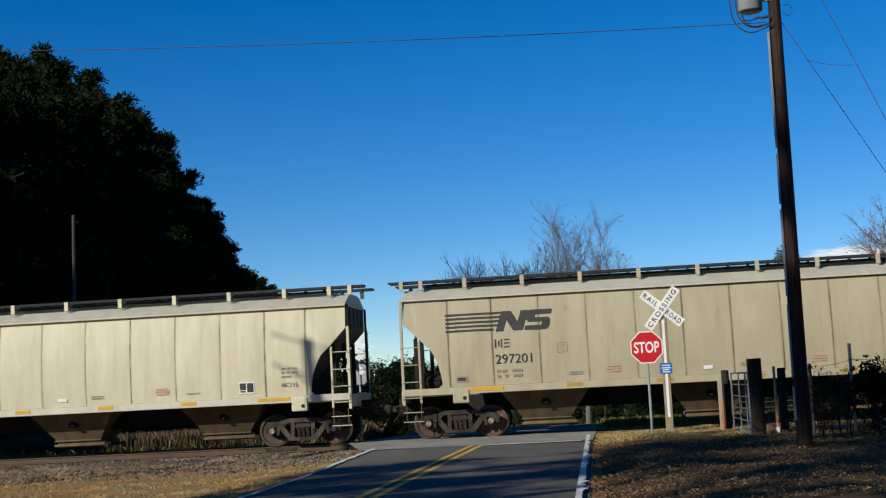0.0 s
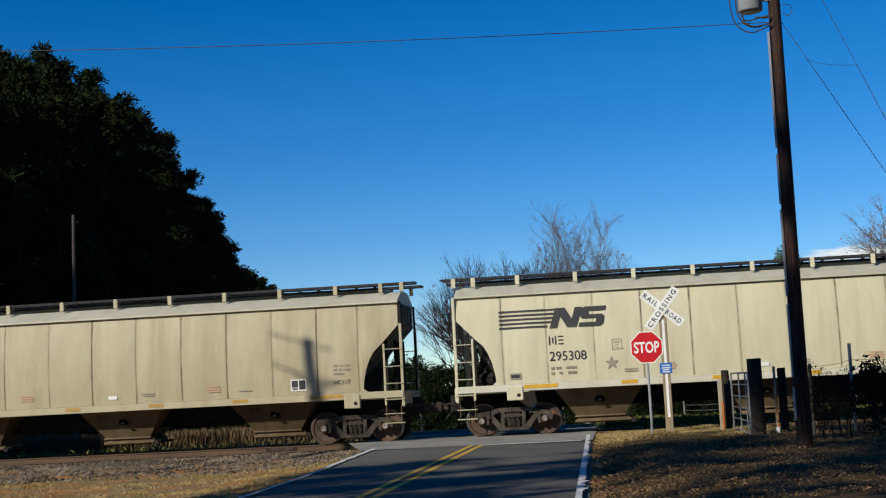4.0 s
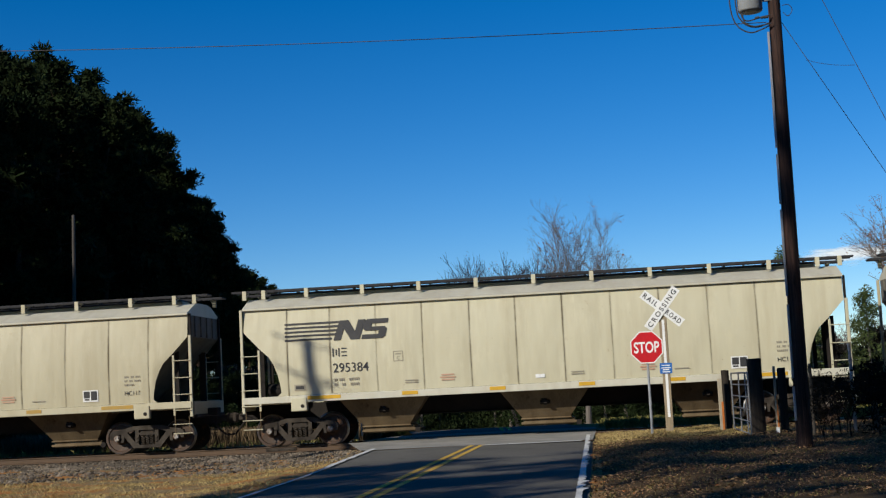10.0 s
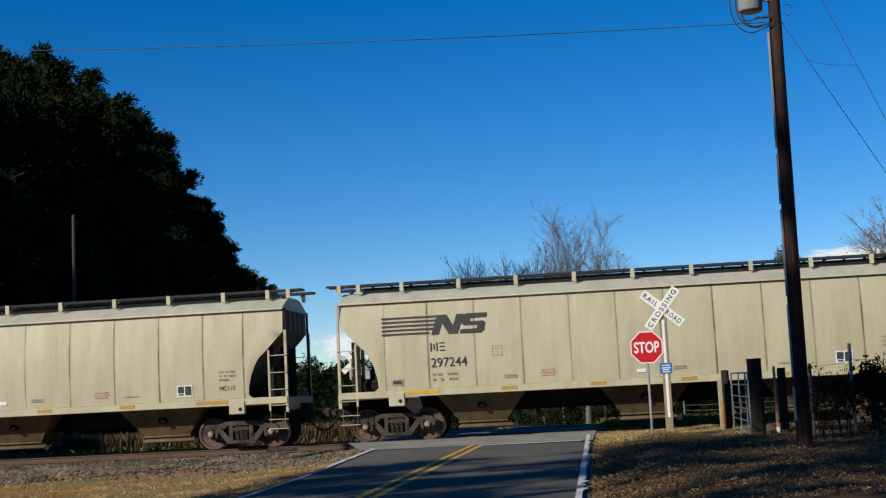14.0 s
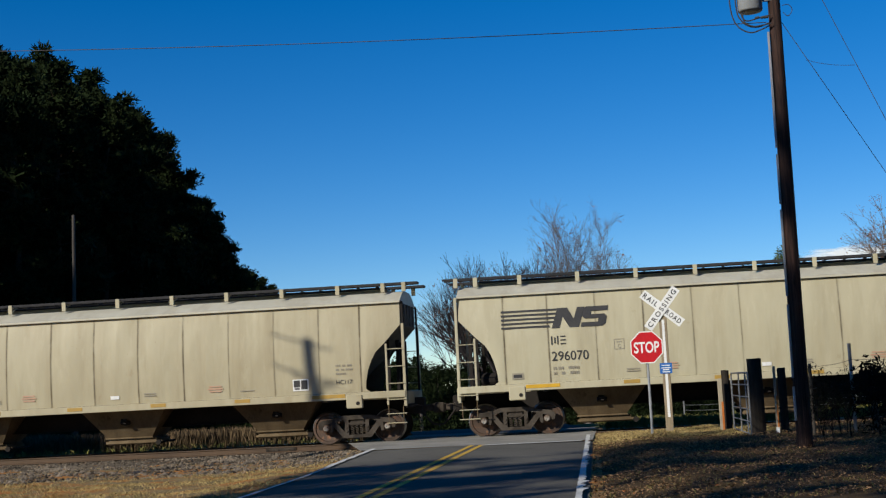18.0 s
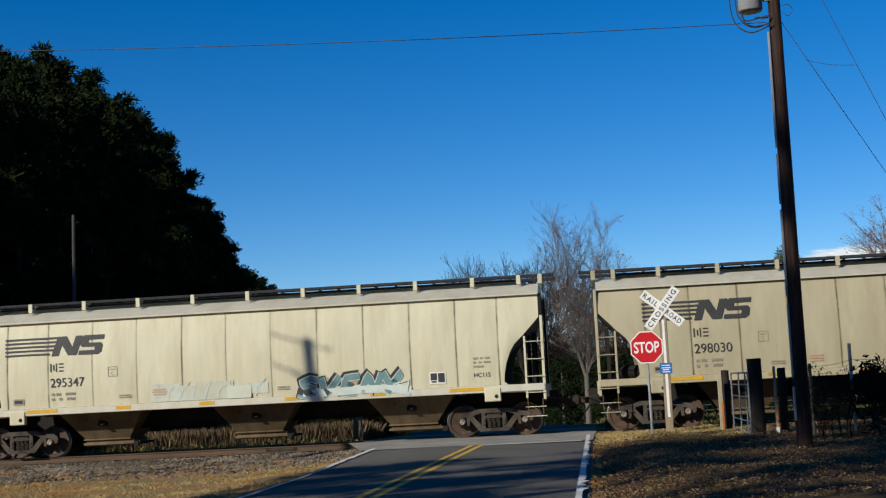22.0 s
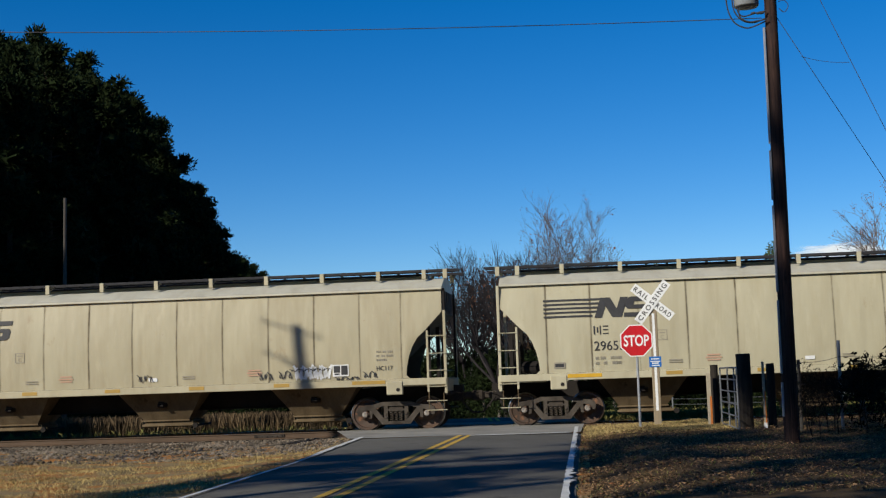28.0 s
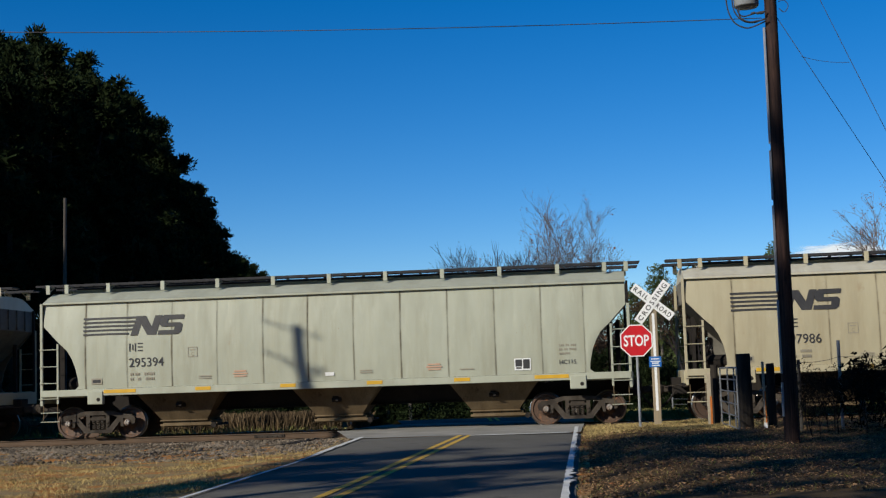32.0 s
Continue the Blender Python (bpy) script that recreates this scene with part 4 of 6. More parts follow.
def hopper_car(number, code, coat, label, dirty=False):
    S = SHARED
    tint = PAINTS[coat]
    car = thing("hopper_car", label, "rail car", group="train of covered hopper cars")
    car.empty_display_size = 0.5

    def p(name, data, parent=car, m=None, label="", own=True):
        ob = part(name, data, parent, label, m)
        return recolour(ob, tint) if own else ob
    side = p("side_sheet", S["near_side"], own=False)
    for me in S["panels"]:
        p("side_panel", me, side)
    for x in SEAMS:
        p("weld_seam", S["weld"], side, pose(x, 0, 0), own=False)
    p("side_sheet", S["far_side"], own=False)
    roof = p("roof", S["roof"])
    if coat != "grey":
        recolour(roof, M["roofcoat"])
    p("hatch_coaming", S["coaming"])
    for i in range(4):
        p("hatch_cover", S["hatch"], m=pose(0.6 + i * 3.95, 0, 0), own=False)
    for s in (-1, 1):
        b = p("running_board", S["board"], m=pose(0, -1.02 if s < 0 else 0.51, 4.52), own=False, label="dark steel grating walkway")
        for x in (-0.02, 0.55, 1.82, 3.47, 5.12, 6.78, 8.43, 10.08, 11.73, 13.38, 15.03, 16.36, 16.97):
            p("bracket", S["bracket"], b, pose(x, -0.02 if s < 0 else 0.53, -0.245, 0, 0, 0 if s < 0 else 180))
    sill = p("side_sill", S["sill"])
    if not dirty and coat != "grey":
        recolour(sill, M["sillcoat"])
    for x, key in ((1.87, "strip_long"), (4.58, "strip"), (7.06, "strip"), (9.55, "strip"), (12.03, "strip"), (14.29, "strip_long")):
        ob = p("reflector_strip", S[key], sill, pose(x, 0, 0), own=False, label="yellow reflective strip")
        if dirty and (key == "strip" or x > 10):
            recolour(ob, M["dullyellow"])
    p("side_sill", S["far_sill"])
    flip = Matrix.Translation((LEN, 0, 0)) @ pose(0, 0, 0, 0, 0, 180)
    mirror_x = Matrix.Translation((LEN, 0, 0)) @ Matrix.Diagonal((-1, 1, 1, 1))
    far = Matrix.Diagonal((1, -1, 1, 1))
    for x, m in ((1.62, None), (15.5, None), (1.62, far), (15.5, far)):
        j = p("jacking_pad", S["jack"], m=Matrix.Translation((x, 0, 0)) @ (m or Matrix.Identity(4)))
        p("towing_hole", S["eye"], j, own=False)
    for m in (Matrix.Identity(4), mirror_x, flip, far):
        tail = m is not mirror_x and m is not flip
        post = p("corner_post", S["ladder"] if tail else S["ladder_short"], m=m)
        if not tail:
            p("end_post", S["shaded_post"], post, own=False)
        p("ladder_stile", S["stile"], post)
        for z in (2.62, 2.13, 1.65, 1.2):
            p("rung", S["rung"], post, pose(0, 0, z))
        step = p("sill_step", S["stirrup"], post, own=False)
        for z in (0.54, 0.8):
            p("rung", S["rung"], post, pose(0.02, 0.03, z))
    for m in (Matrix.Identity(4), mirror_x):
        # end sheet: real grime plus shade put into the colour
        p("end_sheet", S["end"], m=m, own=False, label="grimy end slope sheet with shade in its dark colour")
        p("end_platform", S["platform"], m=m)
        for x, y in ((0.28, -0.75), (0.28, 0.75), (0.5, -1.2), (0.5, 1.2)):
            p("end_strut", S["strut"], m=m @ pose(x, y, 0), own=False)
        d = p("draft_sill", S["draft"], m=m, own=False)
        p("coupler", S["coupler"], d, own=False, label="rusty knuckle coupler")
        p("air_hose", S["hose"], d, own=False)
        p("uncoupling_lever", S["lever"], d, own=False)
    p("centre_sill", S["spine"], own=False, label="black steel centre sill")
    p("brake_reservoir", S["brake"], own=False)
    for x in (3.95, 8.56, 13.1):
        bay = p("hopper_bay", S["bay"], m=pose(x, 0, 0), own=False, label="grimy brown discharge hopper")
        p("outlet_gate", S["gate"], bay, own=False)
        p("shaker_bracket", S["shaker"], bay, pose(0, -0.98, 0.9, -35), own=False)
        p("gate_capstan", S["capstan"], bay, own=False)
    wheels = []
    for x in (1.5, 15.45):
        t = p("truck", S["bolster"], m=pose(x, 0, 0), own=False, label="rusty two-axle truck")
        for m in (Matrix.Identity(4), far):
            p("sideframe", S["frame"], t, m, own=False)
        for sx in (-0.13, 0.0, 0.13):
            for y in (-1.06, 1.06):
                p("spring", S["spring"], t, pose(sx, y, 0), own=False)
        for ax in (-0.889, 0.889):
            w = p("wheelset", S["wheelset"], t, pose(ax, 0, 0.457), own=False, label="rust-brown wheels with bright treads")
            wheels.append((w, ax))
    for me in S["stripes"]:
        p("emblem_stripe", me, side, own=False)
    for key in ("emblem", "datalines", "platebox", "plateletter", "stencil", "stencil_in", "tested", "redlines", "redlines_two", "greylines", "tab", "badge", "badge_in"):
        ob = p(S[key].name.split(".")[0], S[key], side, own=False)
        if key in ("datalines", "tested", "greylines"):
            tagged(ob, kind="stuff")
    p("owner_mark", S["mark"], side, own=False)
    p("car_number", drape(words(number, 0.26, 1.02, M["ink"], "car_number", 0.003), 2.64, 2.04), side, own=False)
    p("class_code", drape(words(code, 0.12, 0.46, M["ink"], "class_code"), 15.0, 1.7), side, own=False)
    return car, wheels, side


def stroke(pts, w, mat, name):
    """A band of sprayed paint along a line."""
    b = Build()
    v = []
    for i, (x, z) in enumerate(pts):
        x0, z0 = pts[max(i - 1, 0)]
        x1, z1 = pts[min(i + 1, len(pts) - 1)]
        l = math.hypot(x1 - x0, z1 - z0) or 1.0
        nx, nz = -(z1 - z0) / l * w / 2, (x1 - x0) / l * w / 2
        v += [(x + nx, 0, z + nz), (x - nx, 0, z - nz)]
    b.add(v, [(2 * i, 2 * i + 1, 2 * i + 3, 2 * i + 2) for i in range(len(pts) - 1)])
    return b.mesh(name, mat)


BENDS = [[(0.95, 0.86), (0.55, 0.95), (0.15, 0.78), (0.35, 0.55), (0.75, 0.45), (0.78, 0.22), (0.35, 0.1), (0.02, 0.2)],
         [(0.05, 0.95), (0.22, 0.5), (0.42, 0.1), (0.68, 0.5), (0.98, 0.98)],
         [(0.95, 0.9), (0.3, 0.85), (0.2, 0.5), (0.75, 0.5), (0.2, 0.5), (0.15, 0.12), (0.9, 0.12)],
         [(0.02, 0.08), (0.2, 0.5), (0.32, 0.92), (0.55, 0.5), (0.75, 0.1), (0.88, 0.5), (1.0, 0.98)],
         [(0.0, 0.98), (0.3, 0.55), (0.5, 0.35), (0.95, 0.95), (0.6, 0.4), (0.3, 0.05)]]


def spray(side, blocks, fill, rim, shine=None):
    """Unreadable spray-painted blocks: bend, x, z, width, height, each a thick bent band on a darker rim."""
    for kind, x, z, w, h in blocks:
        coarse = [(x + w * (u + 0.16 * q), z + h * q) for u, q in BENDS[kind]]
        line = []
        for (x0, z0), (x1, z1) in zip(coarse, coarse[1:]):
            line += [(x0 + (x1 - x0) * k / 3, z0 + (z1 - z0) * k / 3) for k in range(3)]
        line.append(coarse[-1])
        if rim:
            part("spray_rim", drape(stroke([(px - 0.03, pz + 0.035) for px, pz in line], 0.30, rim, "spray_rim"), 0, 0, 0.020), side)
        if shine:
            part("spray_line", drape(stroke(line, 0.215, shine, "spray_line"), 0, 0, 0.023), side, "pale sprayed outline")
        part("spray_block", drape(stroke(line, 0.17, fill, "spray_block"), 0, 0, 0.027), side, "sprayed band of paint")


def scrawl(side, x0, x1, z0, z1, mat, seed, w=0.024):
    """A thin sprayed line that runs on in small loops and strokes."""
    r = random.Random(seed)
    n = int((x1 - x0) / 0.13) * 8
    pts = []
    for i in range(n + 1):
        u = i / n
        a = 2 * math.pi * i / 8
        pts.append((x0 + (x1 - x0) * u + 0.055 * math.sin(a) * r.uniform(0.4, 1.2), (z0 + z1) / 2 + 0.5 * (z1 - z0) * math.cos(a * (1.0 if i % 16 < 8 else 1.5)) * r.uniform(0.6, 1.1)))
    part("scrawl", drape(stroke(pts, w, mat, "scrawl"), 0, 0, 0.027), side, "thin sprayed scrawl")


# number, class code, coat, description
CARS = [("297201", "HC117", "tan", "tan covered hopper car with dark stripes and number"),
        ("295308", "HC115", "cream", "pale cream covered hopper car with yellow reflectors"),
        ("297691", "HC117", "tan", "weathered tan covered hopper car with dark stripes"),
        ("295384", "HC115", "ivory", "cream covered hopper car with bright yellow reflectors"),
        ("297244", "HC117", "sand", "dusty cream covered hopper car with dented panels"),
        ("296070", "HC117", "sand", "dusty cream covered hopper car on two trucks"),
        ("298030", "HC117", "tan", "dull tan covered hopper car with rust-streaked seams"),
        ("295347", "HC115", "cream", "cream covered hopper car with teal spray paint along the sill"),
        ("296538", "HC117", "sand", "dusty cream covered hopper car with faded stencils"),
        ("297986", "HC117", "tan", "brownish tan covered hopper car with small spray-painted tags"),
        ("295394", "HC115", "grey", "pale grey covered hopper car with bright yellow reflectors"),
        ("297310", "HC117", "tan", "tan covered hopper car at the tail of the string")]
PITCH = 18.4966


def travelled(t):
    """Where the rear corner of the first car is at t seconds."""
    return float(np.polyval((15.17681208, -41.56292958, 39.25659437, 2.55472416, 159.23921652, -5.40699293), t / 32.0))


TRAIN = []


def train():
    car_meshes()
    for i, (number, code, coat, label) in enumerate(CARS):
        car, wheels, side = hopper_car(number, code, coat, label, dirty=coat in ("tan", "sand"))
        car.matrix_basis = pose(travelled(0) - i * PITCH, 0, 0)
        TRAIN.append((car, wheels, i, side))
        if number == "295347":
            part("spray_ground", drape(stroke([(9.95, 1.48), (11.0, 1.52), (12.0, 1.55), (12.7, 1.52), (13.2, 1.42)], 0.27, M["paleteal"], "spray_ground"), 0, 0, 0.018), side, "pale blue spray paint along the sill")
            spray(side, [(k, 9.92 + 0.60 * k, 1.38, 0.58, 0.54 + 0.02 * k) for k in range(5)], M["teal"], M["ink"], M["paleteal"])
            part("spray_line", drape(stroke([(12.7, 1.62), (13.15, 1.72), (13.08, 1.36)], 0.05, M["paleteal"], "spray_line"), 0, 0, 0.028), side)
            for x0, x1, z0, w in ((5.66, 6.5, 1.72, 0.50), (6.4, 7.2, 1.68, 0.42), (7.0, 8.0, 1.72, 0.50), (7.9, 8.6, 1.64, 0.36), (8.5, 9.1, 1.72, 0.30)):
                part("spray_ground", drape(stroke([(x0 + (x1 - x0) * k / 4, z0) for k in range(5)], w, M["faintteal"], "spray_ground"), 0, 0, 0.016 + 0.001 * (x0 % 1)), side, "faded pale spray paint")
            for k in range(9):
                x = 5.75 + 0.37 * k
                part("spray_line", drape(stroke([(x, 1.5), (x + 0.08, 1.75), (x + 0.1 + 0.1 * (k % 3), 1.98 - 0.1 * (k % 2))], 0.045, M["paleteal"], "spray_line"), 0, 0, 0.022), side)
        if number == "297986":
            for a, c, z0, z1, s in ((8.02, 8.5, 1.58, 1.80, 1), (11.57, 12.0, 1.52, 1.75, 2), (12.17, 12.56, 1.54, 1.78, 3), (13.8, 14.5, 1.46, 1.56, 4), (14.6, 15.0, 1.5, 1.68, 5)):
                scrawl(side, a, c, z0, z1, M["ink"], s)
            scrawl(side, 12.62, 13.72, 1.52, 1.92, M["white"], 6, 0.06)
            scrawl(side, 12.75, 13.6, 1.5, 1.7, M["white"], 9, 0.05)
            scrawl(side, 12.5, 13.7, 1.74, 1.82, M["ink"], 7, 0.02)
        if number == "295308":
            b = Build()
            ring = [(4.35 + (0.2 if k % 2 == 0 else 0.09) * math.sin(math.pi * k / 5), 1.9 + (0.2 if k % 2 == 0 else 0.09) * math.cos(math.pi * k / 5)) for k in range(10)]
            b.add([(4.35, 0, 1.9)] + [(x, 0, z) for x, z in ring], [(0, 1 + (k + 1) % 10, 1 + k) for k in range(10)])
            part("star_stencil", drape(b.mesh("star_stencil", M["fade"]), 0, 0, 0.022), side, "faded grey star stencil")


def motions():
    steps = [i * 0.1 for i in range(321)]
    for car, wheels, i, side in TRAIN:
        walk(car, [(t, pose(travelled(t) - i * PITCH, 0, 0)) for t in range(0, 33)])
        for w, ax in wheels:
            walk(w, [(t, pose(ax, 0, 0.457, 0, math.degrees((travelled(t) - travelled(0)) / 0.457) + 40 * i, 0)) for t in steps])

# ---- signs at the crossing ----


def octagon(r):
    return [(r * math.cos(math.radians(22.5 + 45 * i)), r * math.sin(math.radians(22.5 + 45 * i))) for i in range(8)]


def stop_sign(m, back=False):
    s = thing("stop_sign", "red octagonal stop sign on a thin steel post" if not back else "stop sign seen from its bare metal back", "traffic sign", m, group="stop signs")
    b = Build()
    b.box(-0.03, 0.03, -0.015, 0.015, -0.1, 2.55, 0.004)
    b.box(-0.012, 0.012, -0.03, -0.015, -0.1, 2.55)
    part("sign_post", b.mesh("sign_post", M["galv"]), s)
    R = 0.381 / math.cos(math.radians(22.5))
    b = Build()
    b.prism([(x, z + 2.19) for x, z in octagon(R)], -0.05, -0.046, 0)
    face = part("sign_plate", b.mesh("sign_plate", M["white"]), s, "white-bordered red face")
    b = Build()
    b.prism([(x, z + 2.19) for x, z in octagon(R - 0.028)], -0.053, -0.0505, 0)
    part("sign_field", b.mesh("sign_field", M["red"]), face)
    b = Build()
    b.prism([(x, z + 2.19) for x, z in octagon(R - 0.004)], -0.0455, -0.043, 0)
    part("sign_back", b.mesh("sign_back", M["galv"]), face)
    me = words("STOP", 0.27, 0.60, M["white"], "lettering", 0.022)
    for v in me.vertices:
        v.co = (v.co.x - 0.3, -0.056, v.co.z + 2.055)
    part("lettering", me, face, "white capital letters")


def blade_sign(parent, texts, turn, z, y):
    b = Build()
    b.box(-0.61, 0.61, -0.004, 0.004, -0.115, 0.115, 0.001)
    m = Matrix.Translation((0, y, z)) @ pose(0, 0, 0, 0, turn, 0)
    arm = part("crossbuck_blade", b.mesh("crossbuck_blade", M["white"]), parent, "white reflective blade with black letters", m)
    for text, x, w in texts:
        me = words(text, 0.125, w, M["ink"], "lettering", 0.016, 1.35)
        for v in me.vertices:
            v.co = (v.co.x + x, -0.007, v.co.z - 0.062)
        part("lettering", me, arm)
    return arm


def crossbuck(m, label):
    s = thing("crossbuck_sign", label, "traffic sign", m, group="railroad crossing signs")
    b = Build()
    b.box(-0.095, 0.095, -0.07, 0.07, -0.15, 3.18, 0.012)
    part("sign_post", b.mesh("sign_post", M["postwood"]), s, "weathered square wooden post")
    b = Build()
    b.box(-0.032, 0.032, -0.076, -0.0715, 0.35, 2.75)
    part("reflective_strip", b.mesh("reflective_strip", M["white"]), s, "white reflective strip on the post")
    blade_sign(s, [("RAIL", -0.56, 0.42), ("ROAD", 0.13, 0.43)], 40, 3.03, -0.09)
    blade_sign(s, [("CROSSING", -0.55, 1.1)], -52, 3.03, -0.102)
    b = Build()
    b.box(-0.15, 0.15, -0.088, -0.078, 1.42, 1.68, 0.002)
    pl = part("phone_sign", b.mesh("phone_sign", M["blue"]), s, "small blue notice plate with white lines")
    b = Build()
    for x0, x1, z in ((-0.1, 0.1, 1.62), (-0.12, 0.12, 1.56), (-0.09, 0.1, 1.46)):
        b.box(x0, x1, -0.0905, -0.0885, z - 0.012, z + 0.012)
    b.box(-0.08, 0.08, -0.0905, -0.0885, 1.5, 1.53)
    part("notice_lines", b.mesh("notice_lines", M["white"]), pl)


# ---- poles and wires ----


def sagging(p, q, sag, n=24):
    p, q = Vector(p), Vector(q)
    return [p.lerp(q, i / n) - Vector((0, 0, 4 * sag * (i / n) * (1 - i / n))) for i in range(n + 1)]


def wire(name, p, q, sag, r, label, n=24):
    b = Build()
    b.path(sagging(p, q, sag, n), r, 5)
    return thing(name, label, "cable", data=b.mesh(name, M["wire"]))


def pole_shaft(h, r0, r1, lean=(0, 0)):
    b = Build()
    n, k = 18, 16
    v = []
    for j in range(k + 1):
        z = -0.3 + (h + 0.3) * j / k
        r = r0 + (r1 - r0) * j / k
        for i in range(n):
            a = 2 * math.pi * i / n
            d = r * (1 + 0.04 * noise.noise((math.cos(a) * 2, math.sin(a) * 2, z * 0.5)))
            v.append((d * math.cos(a) + lean[0] * z, d * math.sin(a) + lean[1] * z, z))
    b.add(v, [(j * n + i, j * n + (i + 1) % n, j * n + n + (i + 1) % n, j * n + n + i) for j in range(k) for i in range(n)] + [tuple(range(k * n, k * n + n))])
    return b.mesh("pole_shaft", M["pole"], smooth=True)


def utility_pole():
    x, y = POLE
    lx = POLE_LEAN
    s = thing("utility_pole", "tall creosoted wooden utility pole with transformer, darkened as in tree shade", "utility pole", pose(x, y, 0))
    part("shaft", pole_shaft(10.8, 0.142, 0.10, (lx, 0)), s)
    b = Build()
    for z0, z1 in ((0.55, 1.15), (1.3, 2.6), (2.75, 4.3), (4.4, 5.3), (5.42, 7.55)):
        b.box(-0.02, 0.02, -0.02, 0.02, z0, z1, 0.006)
    part("conduit", b.mesh("conduit", M["galv"]), s, "pale grey cable guard down the pole", Matrix.Translation((-0.135, -0.075, 0)) @ Matrix.Shear("XY", 4, (lx + 0.005, 0)))
    cx = lx * 8.3
    t = Build()
    t.spin([(8.02, 0.0), (8.02, 0.20), (8.05, 0.225), (8.75, 0.225), (8.8, 0.2), (8.86, 0.12), (8.86, 0.0)], 20, axis="z")
    tank = part("transformer", t.mesh("transformer", M["tank"], smooth=True), s, "grey cylindrical transformer", pose(cx - 0.44, -0.05, -0.07))
    b = Build()
    b.box(0.19, 0.4, -0.04, 0.04, 8.2, 8.28)
    b.box(0.19, 0.4, -0.04, 0.04, 8.55, 8.63)
    b.tube((0.08, 0.05, 8.84), (0.08, 0.05, 9.1), 0.04, n=8)
    part("bushing", b.mesh("bushing", M["tank"]), tank)
    loops = [[(-0.81, 8.45), (-0.80, 8.1), (-0.76, 7.87), (-0.66, 7.69), (-0.47, 7.59), (-0.28, 7.63), (-0.12, 7.70)],
             [(-0.71, 8.45), (-0.69, 8.0), (-0.62, 7.82), (-0.50, 7.71), (-0.32, 7.68), (-0.14, 7.74)],
             [(-0.62, 7.96), (-0.59, 7.85), (-0.50, 7.80), (-0.32, 7.84), (-0.1, 7.88)],
             [(-0.60, 7.96), (-0.57, 7.78), (-0.42, 7.69), (-0.26, 7.70), (-0.1, 7.72)],
             [(0.12, 7.90), (0.2, 7.83), (0.26, 7.88), (0.28, 7.96), (0.22, 8.04), (0.11, 8.03)]]
    for k, line in enumerate(loops):
        b = Build()
        fine = []
        for i in range(len(line) - 1):
            a, c, d, e = (Vector(line[min(max(i + q, 0), len(line) - 1)]) for q in (-1, 0, 1, 2))
            for q in range(5):
                u = q / 5
                fine.append(0.5 * (2 * c + (d - a) * u + (2 * a - 5 * c + 4 * d - e) * u * u + (3 * c - a - 3 * d + e) * u ** 3))
        fine.append(Vector(line[-1]))
        b.path([(cx + q.x, -0.12 - 0.015 * k, q.y - 0.04) for q in fine], 0.013 if k < 4 else 0.007, 5)
        part("drop_wire", b.mesh("drop_wire", M["wire"]), s, "black looped cable")
    for dx in (-0.34, -0.24, -0.18):
        b = Build()
        b.tube((cx + dx - 0.035, -0.15, 7.80), (cx + dx + 0.035, -0.15, 7.815), 0.024, n=8)
        part("connector", b.mesh("connector", M["wire"]), s, "dark cable connector")
    b = Build()
    b.box(-1.2, 1.2, -0.05, 0.05, 10.2, 10.32, 0.01)
    part("crossarm", b.mesh("crossarm", M["oldwood"]), s, "", pose(lx * 10.2, -0.16, 0, 0, 0, 20))


def side_pole():
    x, y, h = SHADOW_POLE
    s = thing("utility_pole", "leaning wooden utility pole carrying two crossarms at the roadside", "utility pole", pose(x + 0.08 * h, y, 0))
    part("shaft", pole_shaft(h, 0.17, 0.13, (-0.08, 0)), s)
    for z, l, r in ((h - 0.12, 0.85, 0.55), (h - 1.05, 0.85, 0.6)):
        b = Build()
        b.box(-l, r, -0.016, 0.016, z - 0.022, z + 0.022, 0.005)
        arm = part("crossarm", b.mesh("crossarm", M["oldwood"]), s, "", pose(-0.08 * z, 0, 0, 0, 0, -41))
        for k in (0.08 - l, r - 0.08):
            c = Build()
            c.spin([(z + 0.04, 0.02), (z + 0.08, 0.025), (z + 0.12, 0.015), (z + 0.13, 0.0)], 8, axis="z")
            part("insulator", c.mesh("insulator", M["tank"]), arm, "", pose(k, 0, 0))
    b = Build()
    z = h - 1.2
    b.tube((-0.5, 0, z + 0.15), (0.0, 0, z - 0.12), 0.03, n=6)
    b.tube((0.0, 0, z - 0.1), (0.45, 0, z + 0.1), 0.05, n=6)
    b.tube((0.0, 0, z + 0.05), (0.28, 0, z - 0.75), 0.12, 0.10, n=8)
    part("brace", b.mesh("brace", M["oldwood"]), s, "wooden braces and a slanting cable guard", pose(-0.08 * z, 0, 0, 0, 0, -41))


# ---- fence, gate, markers ----


def round_post(name, label, x, y, h, r, lean=(0, 0), mat="oldwood", category="fence post"):
    b = Build()
    n = 12
    v = []
    for j in range(7):
        z = -0.2 + (h + 0.2) * j / 6
        for i in range(n):
            a = 2 * math.pi * i / n
            d = r * (1 + 0.09 * noise.noise((x + math.cos(a) * 1.5, math.sin(a) * 1.5, z)))
            v.append((d * math.cos(a) + lean[0] * z, d * math.sin(a) + lean[1] * z, z + (0.03 * noise.noise((a, x, 0)) if j == 6 else 0)))
    b.add(v, [(j * n + i, j * n + (i + 1) % n, j * n + n + (i + 1) % n, j * n + n + i) for j in range(6) for i in range(n)] + [tuple(range(6 * n, 7 * n))])
    return thing(name, label, category, pose(x, y, 0), b.mesh(name, M[mat]), "fence posts by the gate")


